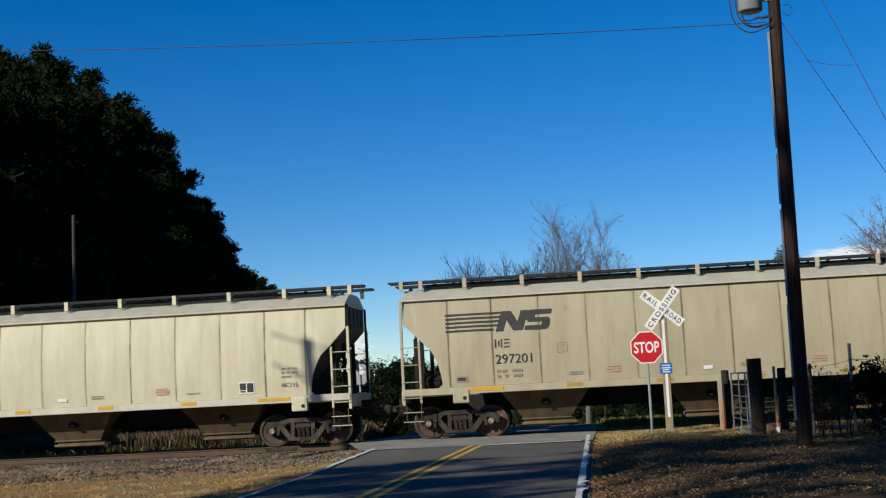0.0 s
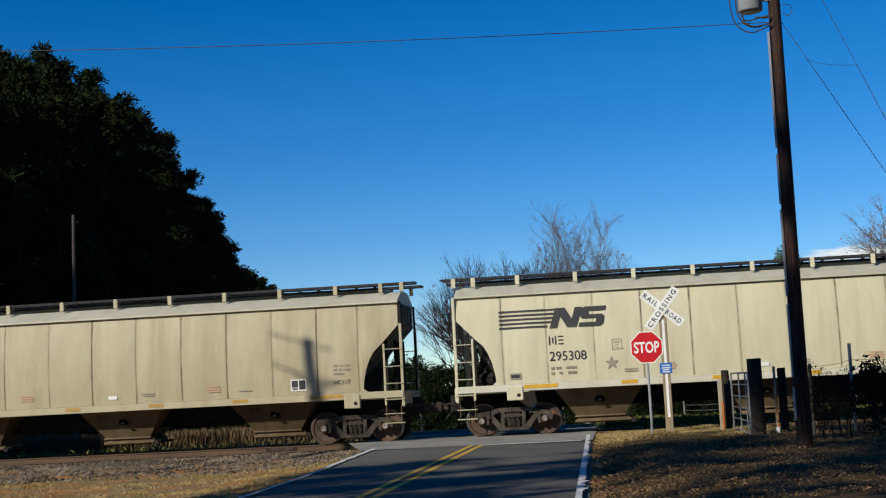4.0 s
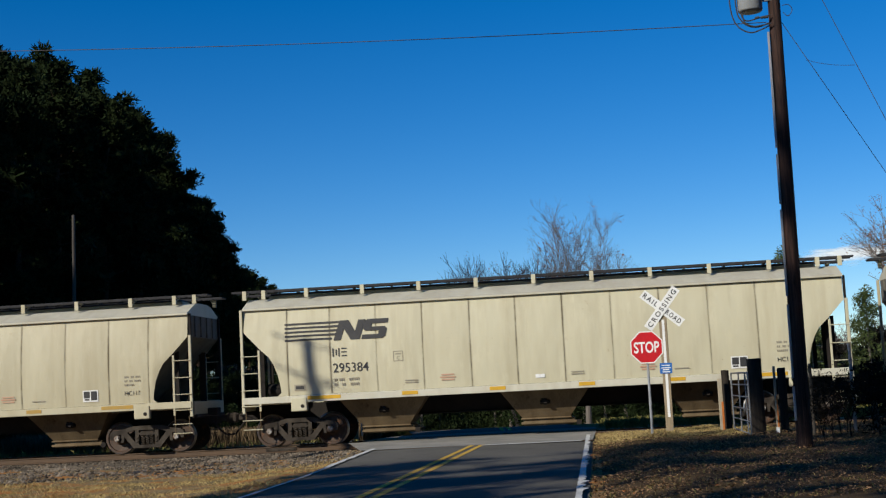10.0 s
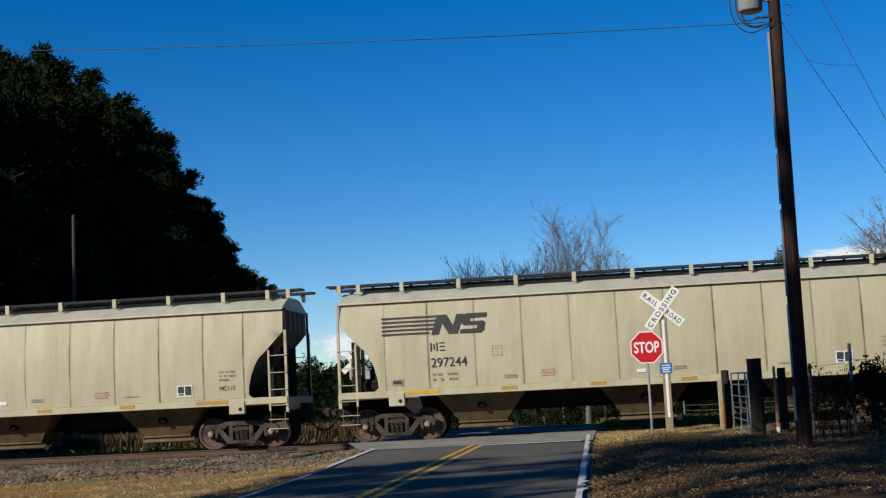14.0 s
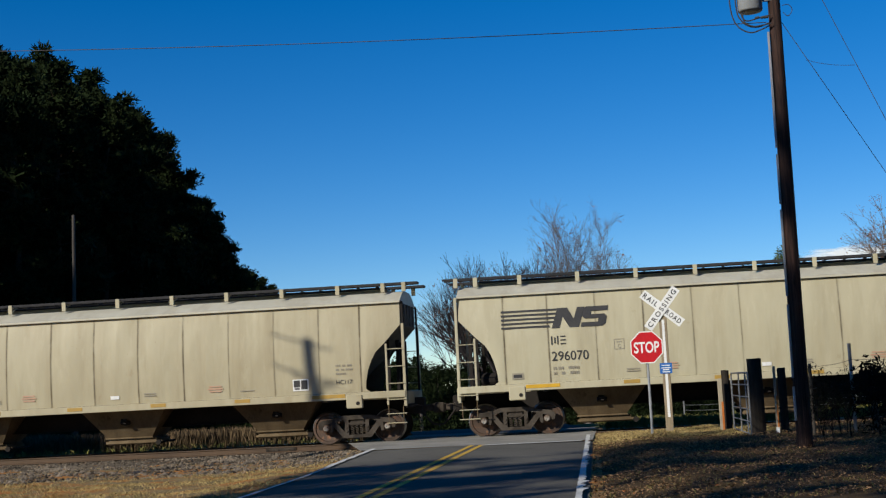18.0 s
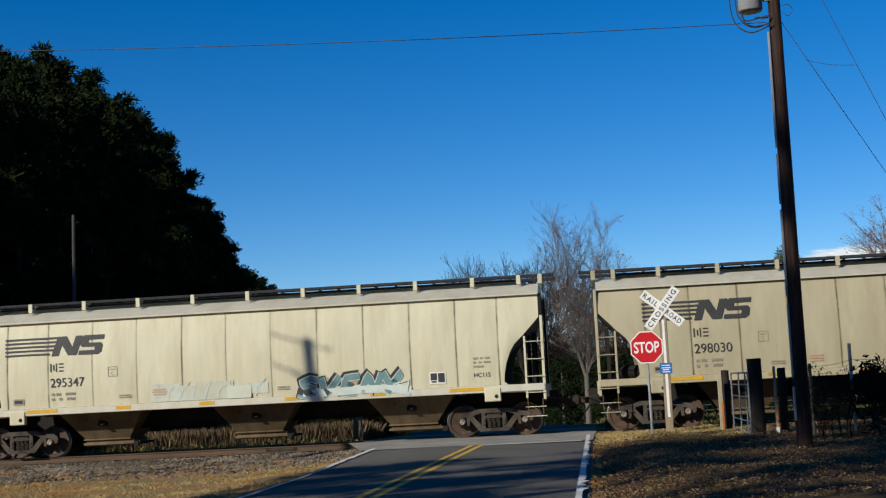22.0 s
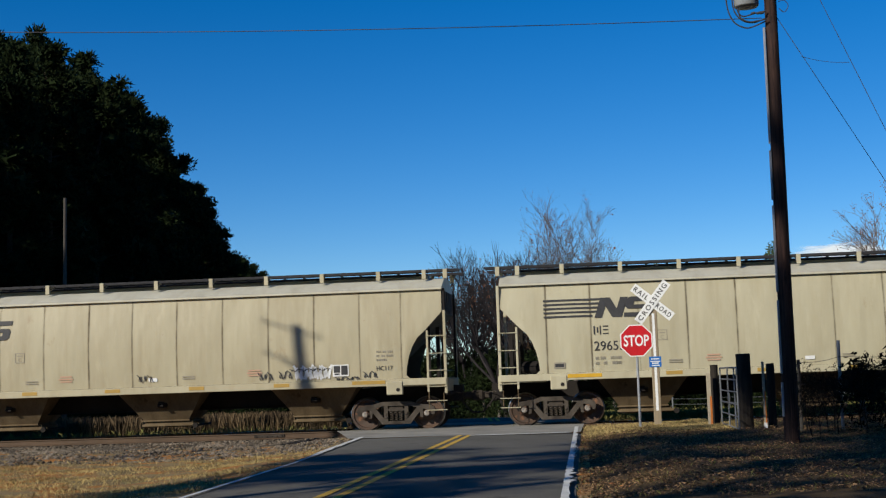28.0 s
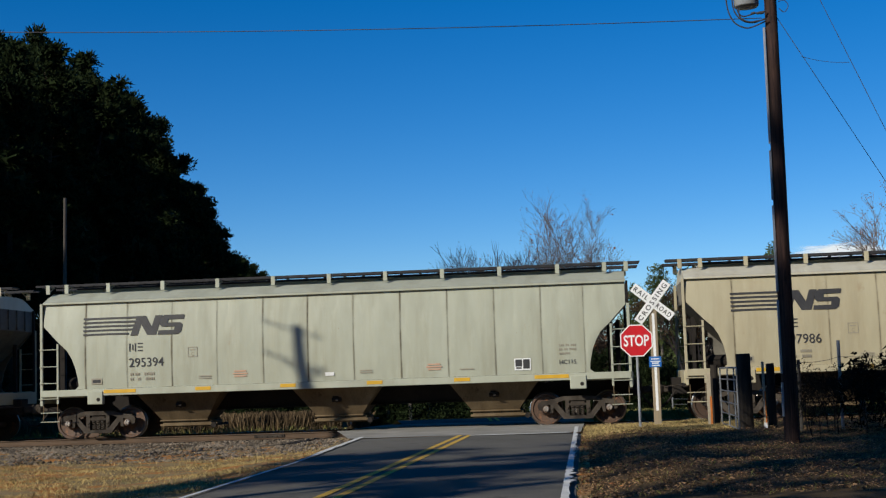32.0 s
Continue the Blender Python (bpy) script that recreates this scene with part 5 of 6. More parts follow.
def gate():
    g = thing("field_gate", "grey tubular steel field gate standing half open", "gate", pose(3.24, -6.0, 0.02, 0, 0, -90.2))
    L = 3.7

    def at(x, u):
        return (x, 0, 0.1 + 1.32 * u)
    b = Build()
    b.path([at(0, 0), at(0, 0.5), at(0, 0.97), at(0.1, 1), at(L * 0.5, 1), at(L - 0.1, 1), at(L, 0.97), at(L, 0.5), at(L, 0)], 0.021, 8)
    part("gate_frame", b.mesh("gate_frame", M["gatesteel"]), g)
    for i in range(5):
        b = Build()
        b.tube(at(0, i / 5), at(L, i / 5), 0.016)
        part("gate_rail", b.mesh("gate_rail", M["gatesteel"]), g)
    for x in (1.75, 3.15):
        b = Build()
        b.tube(at(x, 0), at(x, 1), 0.018)
        part("gate_brace", b.mesh("gate_brace", M["gatesteel"]), g)


def marker(x, y, h, label, low, hi, w=0.075, cap=None):
    s = thing("marker_post", label, "marker post", pose(x, y, 0))
    b = Build()
    b.box(-w / 2, w / 2, -0.025, 0.025, -0.1, h, 0.008)
    part("stake", b.mesh("stake", M[hi]), s)
    b = Build()
    b.box(0.1 * w, w / 2 + 0.004, -0.03, -0.0255, 0.08, h * 0.58)
    part("decal", b.mesh("decal", M[low]), s, "orange warning decal")
    if cap:
        b = Build()
        b.box(-w / 2 - 0.006, w / 2 + 0.006, -0.034, 0.03, 0.02, 0.2)
        part("band", b.mesh("band", M[cap]), s, "white band")


def wire_fence():
    f = thing("wire_fence", "steel posts carrying slack barbed wire in the weeds", "fence")
    pts = [(4.42, -10.6), (5.4, -9.7), (8.2, -9.2), (11.0, -8.8), (14.0, -8.6)]
    for x, y in pts[1:]:
        b = Build()
        b.box(x - 0.035, x + 0.035, y - 0.008, y + 0.008, -0.2, 1.95, 0.002)
        b.box(x - 0.006, x + 0.006, y - 0.045, y, -0.2, 1.95)
        part("fence_post", b.mesh("fence_post", M["galv"]), f, "green-grey steel T-post")
    for z in (1.6, 1.15, 0.75):
        b = Build()
        for (x0, y0), (x1, y1) in zip(pts, pts[1:]):
            line = sagging((x0, y0 - 0.05, z - (0.1 if x0 < 5 else 0)), (x1, y1 - 0.05, z), 0.04, 10)
            b.path(line, 0.004, 4)
            for q in line[1:-1]:
                b.box(q.x - 0.003, q.x + 0.003, q.y - 0.003, q.y + 0.003, q.z - 0.016, q.z + 0.016)
        part("barbed_wire", b.mesh("barbed_wire", M["wire"]), f)


def field_fence():
    f = thing("field_fence", "low pale wire fence along the field beyond the tracks", "fence")
    xs = [3.2 + 2.1 * k for k in range(7)]
    for x in xs:
        b = Build()
        b.box(x - 0.025, x + 0.025, 11.97, 12.03, rise(x, 12) - 0.2, 0.62, 0.006)
        part("fence_post", b.mesh("fence_post", M["gatesteel"]), f)
    for z in (0.56, 0.36, 0.16):
        b = Build()
        for x0, x1 in zip(xs, xs[1:]):
            b.path(sagging((x0, 11.95, z), (x1, 11.95, z), 0.03, 6), 0.007, 4)
        part("fence_wire", b.mesh("fence_wire", M["gatesteel"]), f)


# ---- plants ----


def leaf_cloud(v, f, centre, radius, count, size, r, flat=0.7):
    for _ in range(count):
        while True:
            a, b, c = r.uniform(-1, 1), r.uniform(-1, 1), r.uniform(-1, 1)
            if a * a + b * b + c * c < 1:
                break
        p = (centre[0] + radius * a, centre[1] + radius * b, centre[2] + radius * flat * c)
        s = size * r.uniform(0.5, 1.2)
        u = Vector((r.gauss(0, 1), r.gauss(0, 1), r.gauss(0, 1))).normalized() * s
        w = Vector((r.gauss(0, 1), r.gauss(0, 1), r.gauss(0, 1))).normalized() * s * 0.6
        k = len(v)
        v += [(p[0] - u.x, p[1] - u.y, p[2] - u.z), (p[0] + w.x, p[1] + w.y, p[2] + w.z), (p[0] + u.x, p[1] + u.y, p[2] + u.z)]
        f.append((k, k + 1, k + 2))


def raw(name, v, f, mat):
    me = bpy.data.meshes.new(name)
    me.from_pydata(v, [], f)
    me.materials.append(mat)
    return me


def tuft_cloud(v, f, centre, radius, count, r, flat=0.75, size=0.17):
    """A bough of needles: tufts that point outwards from its shell, over a dense core."""
    c = Vector(centre)
    for k in range(count):
        d = Vector((r.gauss(0, 1), r.gauss(0, 1), r.gauss(0.15, 1))).normalized()
        core = k % 9 == 0
        p = c + Vector((d.x, d.y, d.z * flat)) * radius * (r.uniform(0.2, 0.6) if core else r.uniform(0.55, 1.0))
        w = d.cross(Vector((r.gauss(0, 1), r.gauss(0, 1), r.gauss(0, 1)))).normalized() * (0.4 * radius if core else size * r.uniform(0.2, 0.42))
        tip = p + (d + 0.7 * Vector((r.gauss(0, 1), r.gauss(0, 1), r.gauss(0.3, 1))).normalized()) * size * r.uniform(0.5, 1.0) if not core else p + Vector((r.gauss(0, 1), r.gauss(0, 1), r.gauss(0, 1))).normalized() * 0.6 * radius
        n = len(v)
        v += [tuple(p - w), tuple(p + w), tuple(tip)]
        f.append((n, n + 1, n + 2))


def pine_meshes(seed, h=17.0, crown=0.42, limbs=22, per=250, spread=2.6):
    """A tall pine: trunk, dead stubs, and limbs that each end in a few rounded boughs."""
    r = random.Random(seed)
    b = Build()
    pts = [(r.gauss(0, 0.02) * i, r.gauss(0, 0.02) * i, 0.95 * h * i / 8) for i in range(9)]
    for i in range(8):
        b.tube(pts[i], pts[i + 1], 0.22 * (1 - i / 9.5), 0.22 * (1 - (i + 1) / 9.5), n=7, caps=False)
    v, f = [], []
    for k in range(limbs):
        u = (k + r.uniform(0.2, 0.8)) / limbs
        z = h * (crown + (0.93 - crown) * u)
        reach = spread * (0.62 + 0.75 * math.sin(math.pi * min(1.0, 0.15 + 0.8 * u))) * (1.12 - 0.5 * u) * r.uniform(0.7, 1.15)
        a = 2.4 * k + r.uniform(-0.5, 0.5)
        end = (reach * math.cos(a), reach * math.sin(a), z + 0.28 * reach)
        b.tube((0, 0, z), end, 0.06, 0.02, n=4, caps=False)
        for w in (0.45, 0.75, 1.0):
            rad = r.uniform(0.6, 0.95) * (1.1 - 0.25 * u)
            q = (end[0] * w + r.gauss(0, 0.3), end[1] * w + r.gauss(0, 0.3), z + 0.28 * reach * w + r.gauss(0.1, 0.2))
            tuft_cloud(v, f, q, rad, int(per * rad * rad), r)
    for k in range(4):
        tuft_cloud(v, f, (r.gauss(0, 0.35), r.gauss(0, 0.35), h * 0.97 + r.uniform(-0.5, 0.35)), r.uniform(0.45, 0.7), int(per * 0.5), r, 1.0)
    for k in range(10):
        z = h * r.uniform(0.15, crown)
        a, d = r.uniform(0, 6.283), r.uniform(0.6, 1.8)
        b.tube((0, 0, z), (d * math.cos(a), d * math.sin(a), z + 0.3 * d), 0.035, 0.01, n=4, caps=False)
    return b.mesh("trunk", M["bark"]), raw("crown", v, f, M["shadeneedle"])


def cedar_meshes(seed, h=6.0, w=1.5, mat="cedar", clumps=120, per=70):
    r = random.Random(seed)
    b = Build()
    b.tube((0, 0, -0.1), (0, 0, h * 0.9), 0.12, 0.02, n=7)
    v, f = [], []
    for k in range(clumps):
        u = r.random()
        z = h * (0.06 + 0.94 * u)
        d = w * (1.05 - u) ** 0.75 * r.random() ** 0.5
        a = r.uniform(0, 6.283)
        leaf_cloud(v, f, (d * math.cos(a), d * math.sin(a), z), r.uniform(0.25, 0.5), per, 0.11, r, 0.9)
    return b.mesh("trunk", M["greybark"]), raw("crown", v, f, M[mat])


def bare_meshes(seed, h=8.0, levels=6, r0=0.11, leaves=0, leafmat="redleaf", spread=0.5, stem=0.25, mat="greybark", leaders=()):
    r = random.Random(seed)
    b = Build()
    v, f = [], []

    def grow(p, d, length, rad, level):
        q = p
        segs = 3 if level < 3 else 2
        for i in range(segs):
            d = (d + Vector((r.gauss(0, 0.09), r.gauss(0, 0.09), r.gauss(0.05, 0.05)))).normalized()
            t = q + d * length / segs
            b.tube(q, t, rad * (1 - 0.35 * i / segs), rad * (1 - 0.35 * (i + 1) / segs), n=6 if level < 2 else 3, caps=False)
            if level >= 2 and level < levels and r.random() < 0.5:
                side = (d + 0.9 * Vector((r.gauss(0, 1), r.gauss(0, 1), r.gauss(0.4, 0.6))).normalized()).normalized()
                grow(t, side, length * 0.5, rad * 0.45, level + 2)
            q = t
        if leaves and level >= levels - 2 and r.random() < leaves:
            leaf_cloud(v, f, q, 0.18, 5, 0.06, r, 1.0)
        if level >= levels:
            return
        for k in range((2 if r.random() < 0.6 else 3) if level else 5):
            side = Vector((r.gauss(0, 1), r.gauss(0, 1), r.gauss(0.1, 0.4))).normalized()
            grow(q, (d + spread * side).normalized(), length * r.uniform(0.66, 0.86), rad * 0.62, level + 1)
    if not leaders:
        grow(Vector((0, 0, -0.1)), Vector((0, 0, 1)), h * stem, r0, 0)
    else:
        b.tube((0, 0, -0.1), (0.02, 0, h * stem), r0, r0 * 0.8, n=10, caps=False)
    for x, y, z in leaders:
        p, n = Vector((0.02, 0, h * stem * r.uniform(0.8, 1.0))), 12
        for i in range(1, n + 1):
            u = i / n
            q = Vector((x * u ** 0.75 + r.gauss(0, 0.03), y * u ** 0.75 + r.gauss(0, 0.03), h * stem + (0.95 * z - h * stem) * u))
            b.tube(p, q, r0 * 0.42 * (1.08 - u), r0 * 0.42 * (1.0 - u) + 0.004, n=5, caps=False)
            for _ in range(6):
                d = ((q - p).normalized() + 0.75 * Vector((r.gauss(0, 1), r.gauss(0, 1), r.gauss(0.2, 0.5))).normalized()).normalized()
                grow(q, d, (0.8 - 0.25 * u) * r.uniform(0.5, 1.2), 0.008, levels - 2)
            p = q
    return b.mesh("trunk", M[mat]), raw("crown", v, f, M[leafmat]) if v else None


def tree(name, meshes, label, m, group=""):
    t = thing(name, label, "tree", m, group=group)
    part("trunk", meshes[0], t)
    if meshes[1]:
        part("crown", meshes[1], t)
    return t


def plants():
    r = random.Random(21)
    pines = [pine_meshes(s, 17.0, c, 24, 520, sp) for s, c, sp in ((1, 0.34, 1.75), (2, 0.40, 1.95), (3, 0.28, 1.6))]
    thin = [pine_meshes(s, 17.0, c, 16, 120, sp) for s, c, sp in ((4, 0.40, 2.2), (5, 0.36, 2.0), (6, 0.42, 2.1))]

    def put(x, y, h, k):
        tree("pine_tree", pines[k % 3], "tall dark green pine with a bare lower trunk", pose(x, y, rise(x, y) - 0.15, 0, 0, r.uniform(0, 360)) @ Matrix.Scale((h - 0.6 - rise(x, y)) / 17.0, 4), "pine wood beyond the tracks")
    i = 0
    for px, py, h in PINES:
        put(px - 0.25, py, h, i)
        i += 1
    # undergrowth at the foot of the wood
    shrub = cedar_meshes(31, 4.0, 2.2, "shadeneedle", 90, 60)
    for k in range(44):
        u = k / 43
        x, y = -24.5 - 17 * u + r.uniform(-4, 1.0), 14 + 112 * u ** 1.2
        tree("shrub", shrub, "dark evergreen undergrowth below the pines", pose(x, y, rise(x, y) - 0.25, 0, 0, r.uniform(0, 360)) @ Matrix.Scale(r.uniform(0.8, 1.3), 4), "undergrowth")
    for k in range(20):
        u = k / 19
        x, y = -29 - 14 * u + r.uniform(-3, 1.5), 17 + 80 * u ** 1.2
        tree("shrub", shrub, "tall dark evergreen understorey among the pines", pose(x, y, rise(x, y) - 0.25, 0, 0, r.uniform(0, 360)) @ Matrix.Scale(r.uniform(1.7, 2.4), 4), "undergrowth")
    # roadside tree beyond the crossing
    tree("bare_tree", bare_meshes(5, 8.2, 6, 0.115, 0.04, stem=0.24, spread=0.6, leaders=LEADERS), "leafless grey roadside tree with a fan of upright branches", pose(-0.36, 10.6, rise(-0.36, 10.6) - 0.05))
    twiggy = [bare_meshes(s, 7.5, 6, 0.075, 0.03, "redleaf", 0.42, 0.2, "twig") for s in (8, 61, 62)]
    tall = [sorted(v.co.z for v in t[0].vertices)[-40] for t in twiggy]
    for k, (x, y, h) in enumerate(CLUMP):
        tree("bare_tree", twiggy[k % 3], "dark leafless twiggy tree of the roadside clump", pose(x, y, rise(x, y) - 0.1, 0, 0, 77 * k) @ Matrix.Scale((h - rise(x, y)) / tall[k % 3], 4), "roadside clump")
    # thicket in shadow, its shade given by the near-black needle colour
    for k in range(10):
        x, y = -9.6 + 0.62 * k, 35.5 + r.uniform(-0.8, 1.2)
        tree("shrub", shrub, "thicket coloured dark as shade below the roadside clump", pose(x, y, rise(x, y) - 0.25, 0, 0, r.uniform(0, 360)) @ Matrix.Scale(r.uniform(1.0, 1.2), 4), "roadside clump")
    oak = bare_meshes(63, 6.0, 6, 0.08, 0.75, "oakleaf", 0.55, 0.25, "twig")
    for k, (x, y, h) in enumerate(((-0.9, 27.0, 1.0), (0.3, 25.0, 1.05), (1.4, 27.5, 0.95), (-1.8, 30.0, 0.95), (4.5, 23.5, 1.25), (6.4, 25.0, 1.25))):
        tree("oak_tree", oak, "small oak with withered brown leaves beyond the road", pose(x, y, rise(x, y) - 0.1, 0, 0, 71 * k) @ Matrix.Scale(h, 4), "roadside clump")
    bare = [bare_meshes(s, 9.5, 5, 0.13, 0.1, spread=0.5) for s in (11, 12, 13)]
    for k in range(34):
        u = k / 33
        x, y = -34 + 66 * u + r.uniform(-1.5, 1.5), 84 + r.uniform(-6, 14)
        tree("bare_tree", bare[k % 3], "leafless grey-brown tree in the far hedgerow", pose(x, y, rise(x, y) - 0.15, 0, 0, r.uniform(0, 360)) @ Matrix.Scale(r.uniform(0.42, 0.58) if -31 < x < -9 else r.uniform(0.75, 1.0) if x < -9 else r.uniform(0.85, 1.1), 4), "far hedgerow trees")
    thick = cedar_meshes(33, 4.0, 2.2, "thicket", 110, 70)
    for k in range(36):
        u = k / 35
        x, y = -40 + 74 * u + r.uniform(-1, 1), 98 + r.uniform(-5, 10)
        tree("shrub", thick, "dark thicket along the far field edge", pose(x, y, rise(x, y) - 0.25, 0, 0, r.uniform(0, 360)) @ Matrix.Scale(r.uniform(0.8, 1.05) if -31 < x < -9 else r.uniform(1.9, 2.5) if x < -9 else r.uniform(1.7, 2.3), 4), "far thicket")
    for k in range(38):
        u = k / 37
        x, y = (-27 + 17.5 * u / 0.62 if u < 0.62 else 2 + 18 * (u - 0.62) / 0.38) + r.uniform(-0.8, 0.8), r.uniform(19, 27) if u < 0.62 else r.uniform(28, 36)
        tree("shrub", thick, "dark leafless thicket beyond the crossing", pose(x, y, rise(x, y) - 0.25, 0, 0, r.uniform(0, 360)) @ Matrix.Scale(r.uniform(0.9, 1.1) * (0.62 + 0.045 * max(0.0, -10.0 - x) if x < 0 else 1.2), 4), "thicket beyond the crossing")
        if k % 2 == 0:
            tree("bare_tree", bare[k % 3], "slim leafless tree in the thicket", pose(x, y + 1, rise(x, y + 1) - 0.15, 0, 0, r.uniform(0, 360)) @ Matrix.Scale(r.uniform(0.3, 0.42), 4), "thicket beyond the crossing")
    # these two thickets also carry their shadow in the needle colour
    for k in range(9):
        x, y = -5.4 + 0.85 * k, 31.5 - 0.6 * k + r.uniform(-0.8, 0.8)
        tree("shrub", shrub, "thicket coloured dark as shade below the roadside clump", pose(x, y, rise(x, y) - 0.25, 0, 0, r.uniform(0, 360)) @ Matrix.Scale(r.uniform(0.9, 1.1), 4), "roadside clump")
    for k in range(7):
        x, y = -2.4 + 0.9 * k, 20.5 + r.uniform(-0.8, 0.8)
        tree("shrub", shrub, "thicket coloured dark as shade at the bend of the road", pose(x, y, rise(x, y) - 0.25, 0, 0, r.uniform(0, 360)) @ Matrix.Scale(r.uniform(0.8, 0.95), 4), "roadside clump")
    low = cedar_meshes(35, 2.0, 1.3, "shadeneedle", 70, 60)
    for k in range(26):
        u = k / 25
        x, y = (-24 + 14 * u * 2 if u < 0.5 else 1.5 + 15 * (u - 0.5) * 2) + r.uniform(-0.4, 0.4), r.uniform(14, 17.5)
        tree("low_shrub", low, "low dark evergreen shrub beyond the tracks", pose(x, y, rise(x, y) - 0.1, 0, 0, r.uniform(0, 360)) @ Matrix.Scale(r.uniform(0.7, 0.95), 4), "low hedge beyond the tracks")
    for k in range(28):
        x, y = -18.5 + 0.42 * k + r.uniform(-0.3, 0.3), 18.2 + 2.2 * (k % 2) + r.uniform(-0.6, 0.8)
        tree("shrub", shrub, "dark evergreen hedge beyond the crossing", pose(x, y, rise(x, y) - 0.25, 0, 0, r.uniform(0, 360)) @ Matrix.Scale(r.uniform(0.84, 1.02), 4), "thicket beyond the crossing")
    ced = [cedar_meshes(s, 7.0, 1.8) for s in (41, 42)]
    for x, y, h in ((2.5, 26, 6.6), (3.6, 24, 7.3), (5.2, 27, 7.4), (8.8, 22, 7.7), (9.8, 25, 6.4), (12.5, 24, 6.0)):
        tree("cedar_tree", ced[int(x) % 2], "yellow-green evergreen tree beyond the tracks", pose(x, y, rise(x, y) - 0.15, 0, 0, 40 * x) @ Matrix.Scale(h / 7.0, 4), "evergreens beyond the tracks")
    tree("bare_tree", bare_meshes(17, 11.0, 6, 0.15, 0.5, spread=0.55), "tall bare tree with sparse russet leaves", pose(15.9, 25, rise(15.9, 25) - 0.05))
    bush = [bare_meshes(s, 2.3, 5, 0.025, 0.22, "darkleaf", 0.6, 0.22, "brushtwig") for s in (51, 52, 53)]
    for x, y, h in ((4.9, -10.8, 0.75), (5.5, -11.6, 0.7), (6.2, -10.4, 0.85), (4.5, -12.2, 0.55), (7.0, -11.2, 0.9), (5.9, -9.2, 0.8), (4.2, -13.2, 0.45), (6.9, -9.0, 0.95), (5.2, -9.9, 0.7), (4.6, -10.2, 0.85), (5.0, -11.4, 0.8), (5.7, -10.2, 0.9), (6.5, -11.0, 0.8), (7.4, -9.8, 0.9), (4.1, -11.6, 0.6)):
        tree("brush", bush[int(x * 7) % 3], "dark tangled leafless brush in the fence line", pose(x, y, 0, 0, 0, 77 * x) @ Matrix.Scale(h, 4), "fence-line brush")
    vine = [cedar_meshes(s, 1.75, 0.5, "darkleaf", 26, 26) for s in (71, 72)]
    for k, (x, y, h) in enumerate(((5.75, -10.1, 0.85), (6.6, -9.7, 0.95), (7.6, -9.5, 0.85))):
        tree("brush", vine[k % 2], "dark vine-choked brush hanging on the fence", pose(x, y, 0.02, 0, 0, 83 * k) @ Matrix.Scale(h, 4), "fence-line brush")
    # unseen pines added left of the view to shade the visible wood
    for x, y, h in UNSEEN_WOOD:
        tree("pine_tree", pines[int(abs(x)) % 3], "unseen tall pine added at the left to shade the wood", pose(x, y, -0.2, 0, 0, 31 * x) @ Matrix.Scale(h / 17.0, 4), "pine wood beyond the tracks")
    # roadside trees behind the viewer: some shadow the road, unseen extras block sky
    high = pine_meshes(7, 17.0, 0.55, 14, 120, 2.2)
    for x, y, h in SHADE + SKY_BLOCK:
        tree("pine_tree", high if x in (-12.0, -9.4) else thin[int(abs(x)) % 3], "unseen tall pine added beside the road behind the viewer", pose(x, y, -0.2, 0, 0, 31 * x) @ Matrix.Scale(h / 17.0, 4), "roadside pines")
    # unseen wood added behind and beside the viewer to close the place and block sky
    for k in range(36):
        x, y = (-38 + 3.4 * k, -66 - 4 * (k % 3)) if k < 22 else (25 + 3 * (k % 3), -58 + 4.6 * (k - 22))
        tree("pine_tree", thin[k % 3], "unseen tall pine added behind the viewer to block sky", pose(x, y, -0.2, 0, 0, 57 * k) @ Matrix.Scale(1.25 + 0.06 * (k % 4), 4), "wood behind the viewer")
        tree("shrub", shrub, "unseen evergreen undergrowth added behind the viewer to block sky", pose(x + 1.5, y + 1, -0.3, 0, 0, 91 * k) @ Matrix.Scale(2.3, 4), "undergrowth behind the viewer")



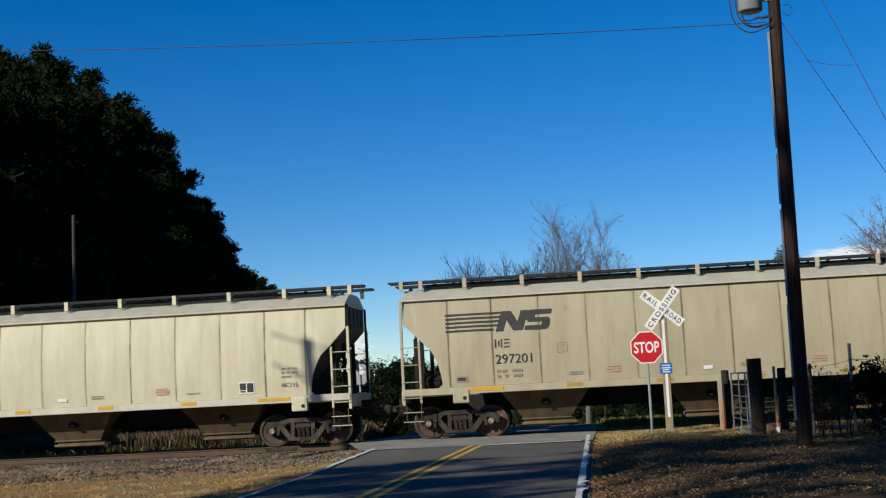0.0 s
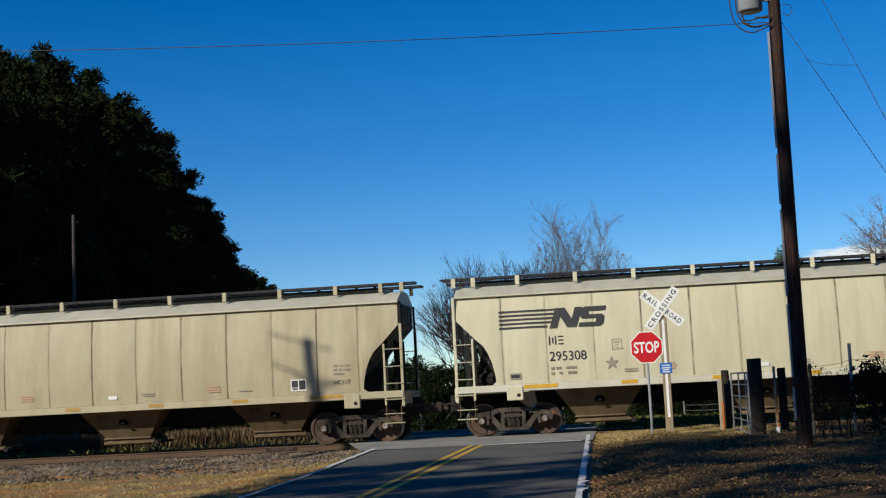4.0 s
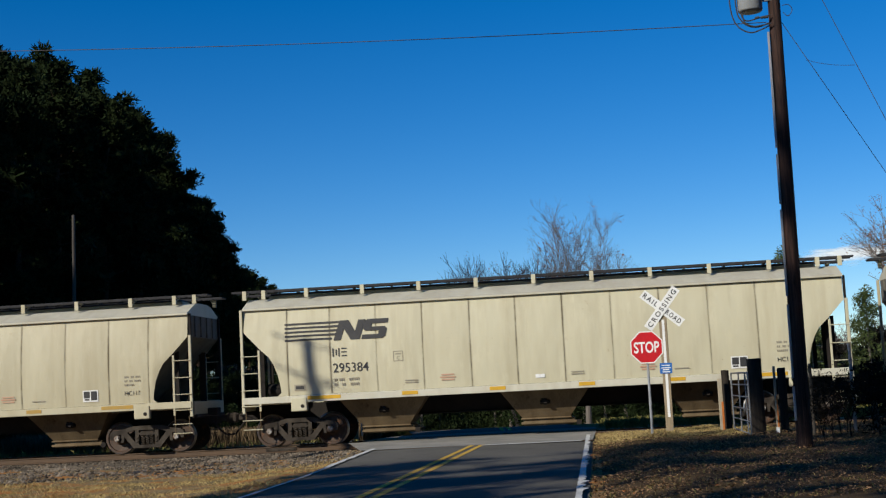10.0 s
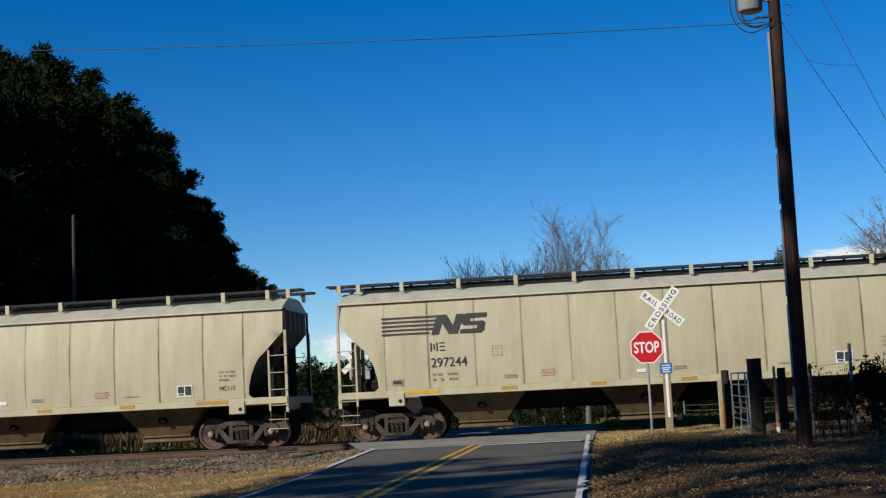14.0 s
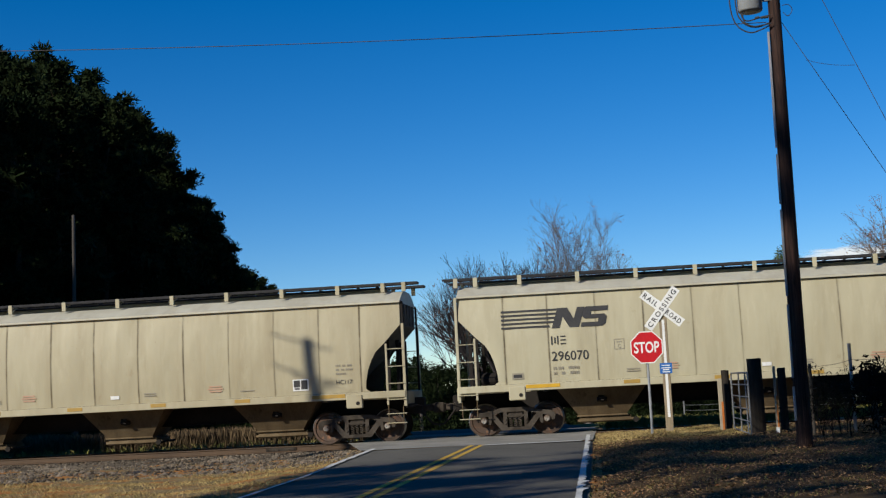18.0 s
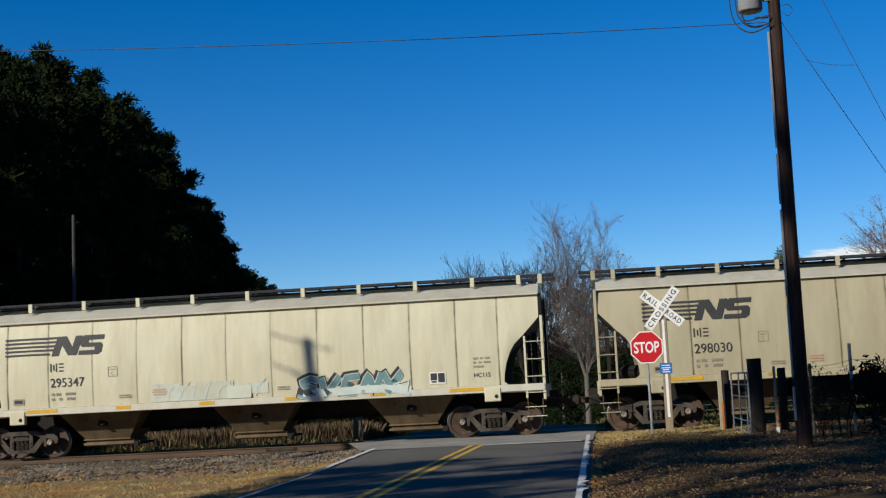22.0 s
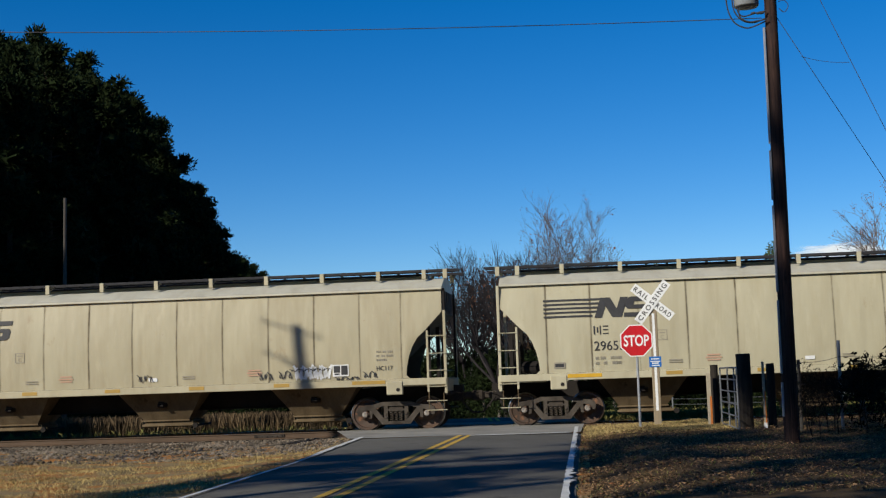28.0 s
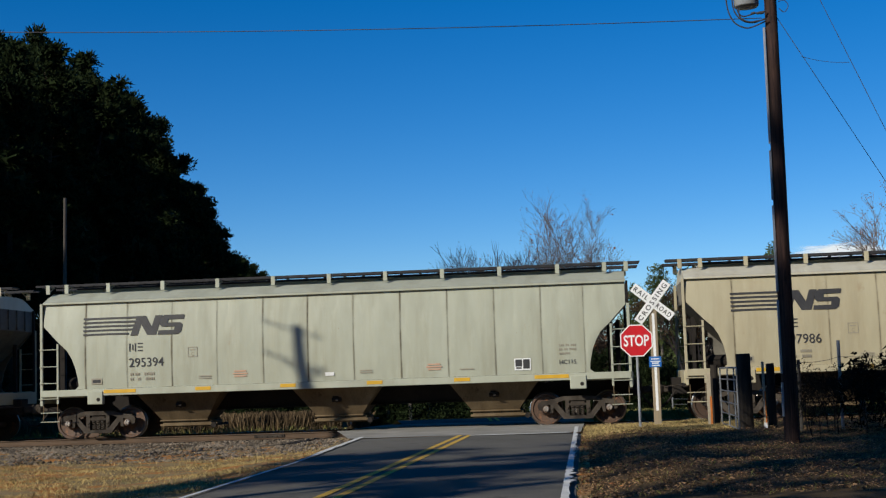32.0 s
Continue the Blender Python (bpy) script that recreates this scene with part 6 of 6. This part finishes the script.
def cloud(x, y, z, w, h, seed):
    """A low bank of cloud far behind the woods: a plain sheet with a ragged soft edge."""
    m = bpy.data.materials.new("cloud_white")
    m.use_nodes = True
    t = m.node_tree
    co = t.nodes.new("ShaderNodeTexCoord")
    fall = t.nodes.new("ShaderNodeTexGradient")
    fall.gradient_type = "SPHERICAL"
    t.links.new(co.outputs["Object"], fall.inputs["Vector"])
    puff = t.nodes.new("ShaderNodeTexNoise")
    puff.noise_dimensions = "4D"
    puff.inputs["W"].default_value = seed * 3.7
    puff.inputs["Scale"].default_value, puff.inputs["Detail"].default_value = 2.6, 6.0
    t.links.new(co.outputs["Object"], puff.inputs["Vector"])
    both = t.nodes.new("ShaderNodeMath")
    both.operation = "MULTIPLY_ADD"
    both.inputs[1].default_value = 1.6
    t.links.new(puff.outputs["Fac"], both.inputs[0])
    t.links.new(fall.outputs["Fac"], both.inputs[2])
    soft = t.nodes.new("ShaderNodeMapRange")
    soft.interpolation_type = "SMOOTHSTEP"
    soft.inputs["From Min"].default_value, soft.inputs["From Max"].default_value = 0.95, 1.6
    t.links.new(both.outputs[0], soft.inputs["Value"])
    edge = t.nodes.new("ShaderNodeMath")
    edge.operation = "MULTIPLY"
    t.links.new(soft.outputs["Result"], edge.inputs[0])
    rim = t.nodes.new("ShaderNodeMapRange")
    rim.inputs["From Max"].default_value = 0.35
    t.links.new(fall.outputs["Fac"], rim.inputs["Value"])
    t.links.new(rim.outputs["Result"], edge.inputs[1])
    p = t.nodes["Principled BSDF"]
    p.inputs["Base Color"].default_value = (0.72, 0.76, 0.8, 1)
    p.inputs["Roughness"].default_value = 1.0
    p.inputs["Specular IOR Level"].default_value = 0.0
    t.links.new(edge.outputs[0], p.inputs["Alpha"])
    b = Build()
    b.add([(-1, 0, -1), (1, 0, -1), (1, 0, 1), (-1, 0, 1)], [(0, 1, 2, 3)])
    thing("cloud", "small white cloud low over the horizon", "cloud", pose(x, y, z) @ Matrix.Diagonal((w / 2, 1, h / 2, 1)), b.mesh("cloud", m), "low clouds", "structure")


# ---- the place ----
POLE = (3.57, -14.8)
POLE_LEAN = 0.008
SHADOW_POLE = (-8.1 - 15 * math.sin(radians(SUN_FROM)), -1.6 - 15 * math.cos(radians(SUN_FROM)), 3.0 + 15 * math.tan(radians(SUN_UP)))
PINES = [(-28.1, 16, 18.0), (-29.1, 22, 19.5), (-25.6, 19, 18.3), (-25.3, 23, 18.8), (-24.9, 28, 18.8), (-25.5, 35, 19.0), (-25.6, 40, 18.6), (-31.6, 66, 19.2), (-31.7, 72, 18.2), (-37.6, 95, 18.7), (-42.7, 125, 18.6), (-43.7, 135, 18.0), (-44.2, 142, 17.4), (-35.5, 34, 22.6), (-31.6, 30, 20.8), (-31.9, 36, 22.1), (-31.0, 40, 21.7), (-31.4, 48, 22.0), (-31.8, 55, 22.8), (-34.5, 70, 21.2), (-39.0, 48, 27.0), (-38.4, 60, 28.0), (-40.1, 75, 29.2), (-39.7, 90, 22.5), (-43.9, 110, 24.8), (-46.3, 130, 18.3), (-45.3, 70, 32.8), (-27.5, 25, 18.9), (-27.9, 33, 20.3), (-32.8, 60, 22.5)]
LEADERS = [(-0.92, -0.35, 7.69), (-0.56, 0.0, 7.34), (0.09, 0.35, 7.03), (0.87, -0.17, 7.37), (0.53, 0.17, 6.06), (1.02, 0.0, 5.25), (-0.18, -0.17, 6.69), (1.2, 0.2, 5.74), (-1.05, -0.1, 6.38)]
CLUMP = [(-7.6, 39.0, 6.9), (-7.0, 37.0, 7.2), (-6.6, 35.0, 7.7), (-6.7, 41.0, 7.9), (-5.9, 37.0, 8.3), (-5.1, 34.0, 7.8), (-3.8, 27.0, 8.1), (-3.5, 30.0, 8.5), (-2.8, 24.0, 7.4), (-4.4, 31.0, 8.3), (-3.2, 29.0, 8.0), (-2.8, 28.0, 7.6)]
SHADE = [(-17.8, -32, 12.0), (-17.0, -34.0, 21.0), (-14.6, -34.5, 20.5), (-12.0, -35, 20.0), (-9.4, -36.5, 18.5), (-21.5, -38, 15), (-6.2, -34.6, 11)]
# added pines out of view that cast shade on the wood
UNSEEN_WOOD = [(-33, 2, 18), (-36, 10, 20), (-31, 9, 17), (-40, 4, 19), (-42, 15, 20), (-36, 19, 20), (-46, 24, 21), (-34, -5, 18), (-39, -10, 19), (-45, -4, 19), (-33.5, 24, 19), (-50, 12, 20)]
# added pines out of view that cut down the sky light
SKY_BLOCK = [(9, -45, 16), (15, -38, 17), (17, -28, 16), (-28, -50, 18)] + [(-44 + 6.5 * i, -60 - 5 * (i % 2) - 2 * (i % 3), 16 + (i * 7) % 5) for i in range(15)]
SKY_BLOCK += [(-1 + 4.5 * i, -49 - 2 * (i % 2), 18 + (i * 3) % 4) for i in range(6)] + [(12.5 + 2 * (i % 2), -34 + 6 * i, 15 + i) for i in range(3)]

ground()
road()
track()
ground_cover()
train()
stop_sign(pose(1.24, -6.8, -0.03, 0, 0, -3))
crossbuck(pose(1.73, -5.5, 0.10, 0, 0, -3), "white railroad crossing crossbuck on a weathered wooden post")
crossbuck(pose(-8.02, 5.0, 0.03, 0, 0, 180) @ Matrix.Scale(0.8, 4), "far railroad crossbuck seen from its back")
stop_sign(pose(-8.04, 6.2, 0.05, 0, 0, 180) @ Matrix.Scale(0.919, 4), True)
utility_pole()
side_pole()
for x, y, h in ((-20.5, 12, 9.1), (-24.1, 12, 9.9)):
    s = thing("weathered_pole", "weathered grey bare pole before the dark pines", "utility pole", pose(x, y, 0))
    b = Build()
    b.tube((0, 0, -0.2), (0.1, 0, h), 0.095, 0.065, n=10)
    part("shaft", b.mesh("shaft", M["greypole"]), s)
wire("overhead_wire", (POLE[0] - 0.1, POLE[1], 7.75), (SHADOW_POLE[0], SHADOW_POLE[1], 9.25), 0.16, 0.008, "thin dark overhead service cable", 40)
for z, d in ((9.9, 0.0), (7.75, 0.25)):
    wire("guy_wire", (POLE[0] + 0.1 + POLE_LEAN * z, POLE[1], z), (POLE[0] + 4.3 + d, POLE[1] + 0.2, 0.0), 0.0, 0.006, "thin steel guy wire bracing the pole", 2)
wire("tie_wire", (POLE[0] + 0.55, POLE[1], 7.0), (POLE[0] + 1.4, POLE[1], 6.84), 0.04, 0.004, "loose thin wire between the guys", 10)
round_post("fence_post", "thick dark weathered wooden gate post", 3.52, -8.5, 1.74, 0.165)
round_post("fence_post", "thin dark wooden fence post", 4.18, -7.9, 1.5, 0.095)
round_post("fence_post", "short dark wooden hinge post", 3.12, -5.8, 1.52, 0.095)
gate()
marker(2.95, -6.1, 1.33, "pale marker stake with an orange decal", "orange", "palepost", 0.105)
marker(3.93, -8.6, 1.55, "thin pale marker stake with orange and white bands", "orange", "palepost", 0.055, "white")
round_post("fence_post", "thin weathered post beside the utility pole", 4.45, -10.3, 1.55, 0.035, mat="greypole")
wire_fence()
field_fence()
plants()
cloud(430, 2200, 186, 230, 44, 1)
cloud(290, 2300, 152, 100, 62, 2)
cloud(-430, 2250, 84, 160, 72, 3)
motions()
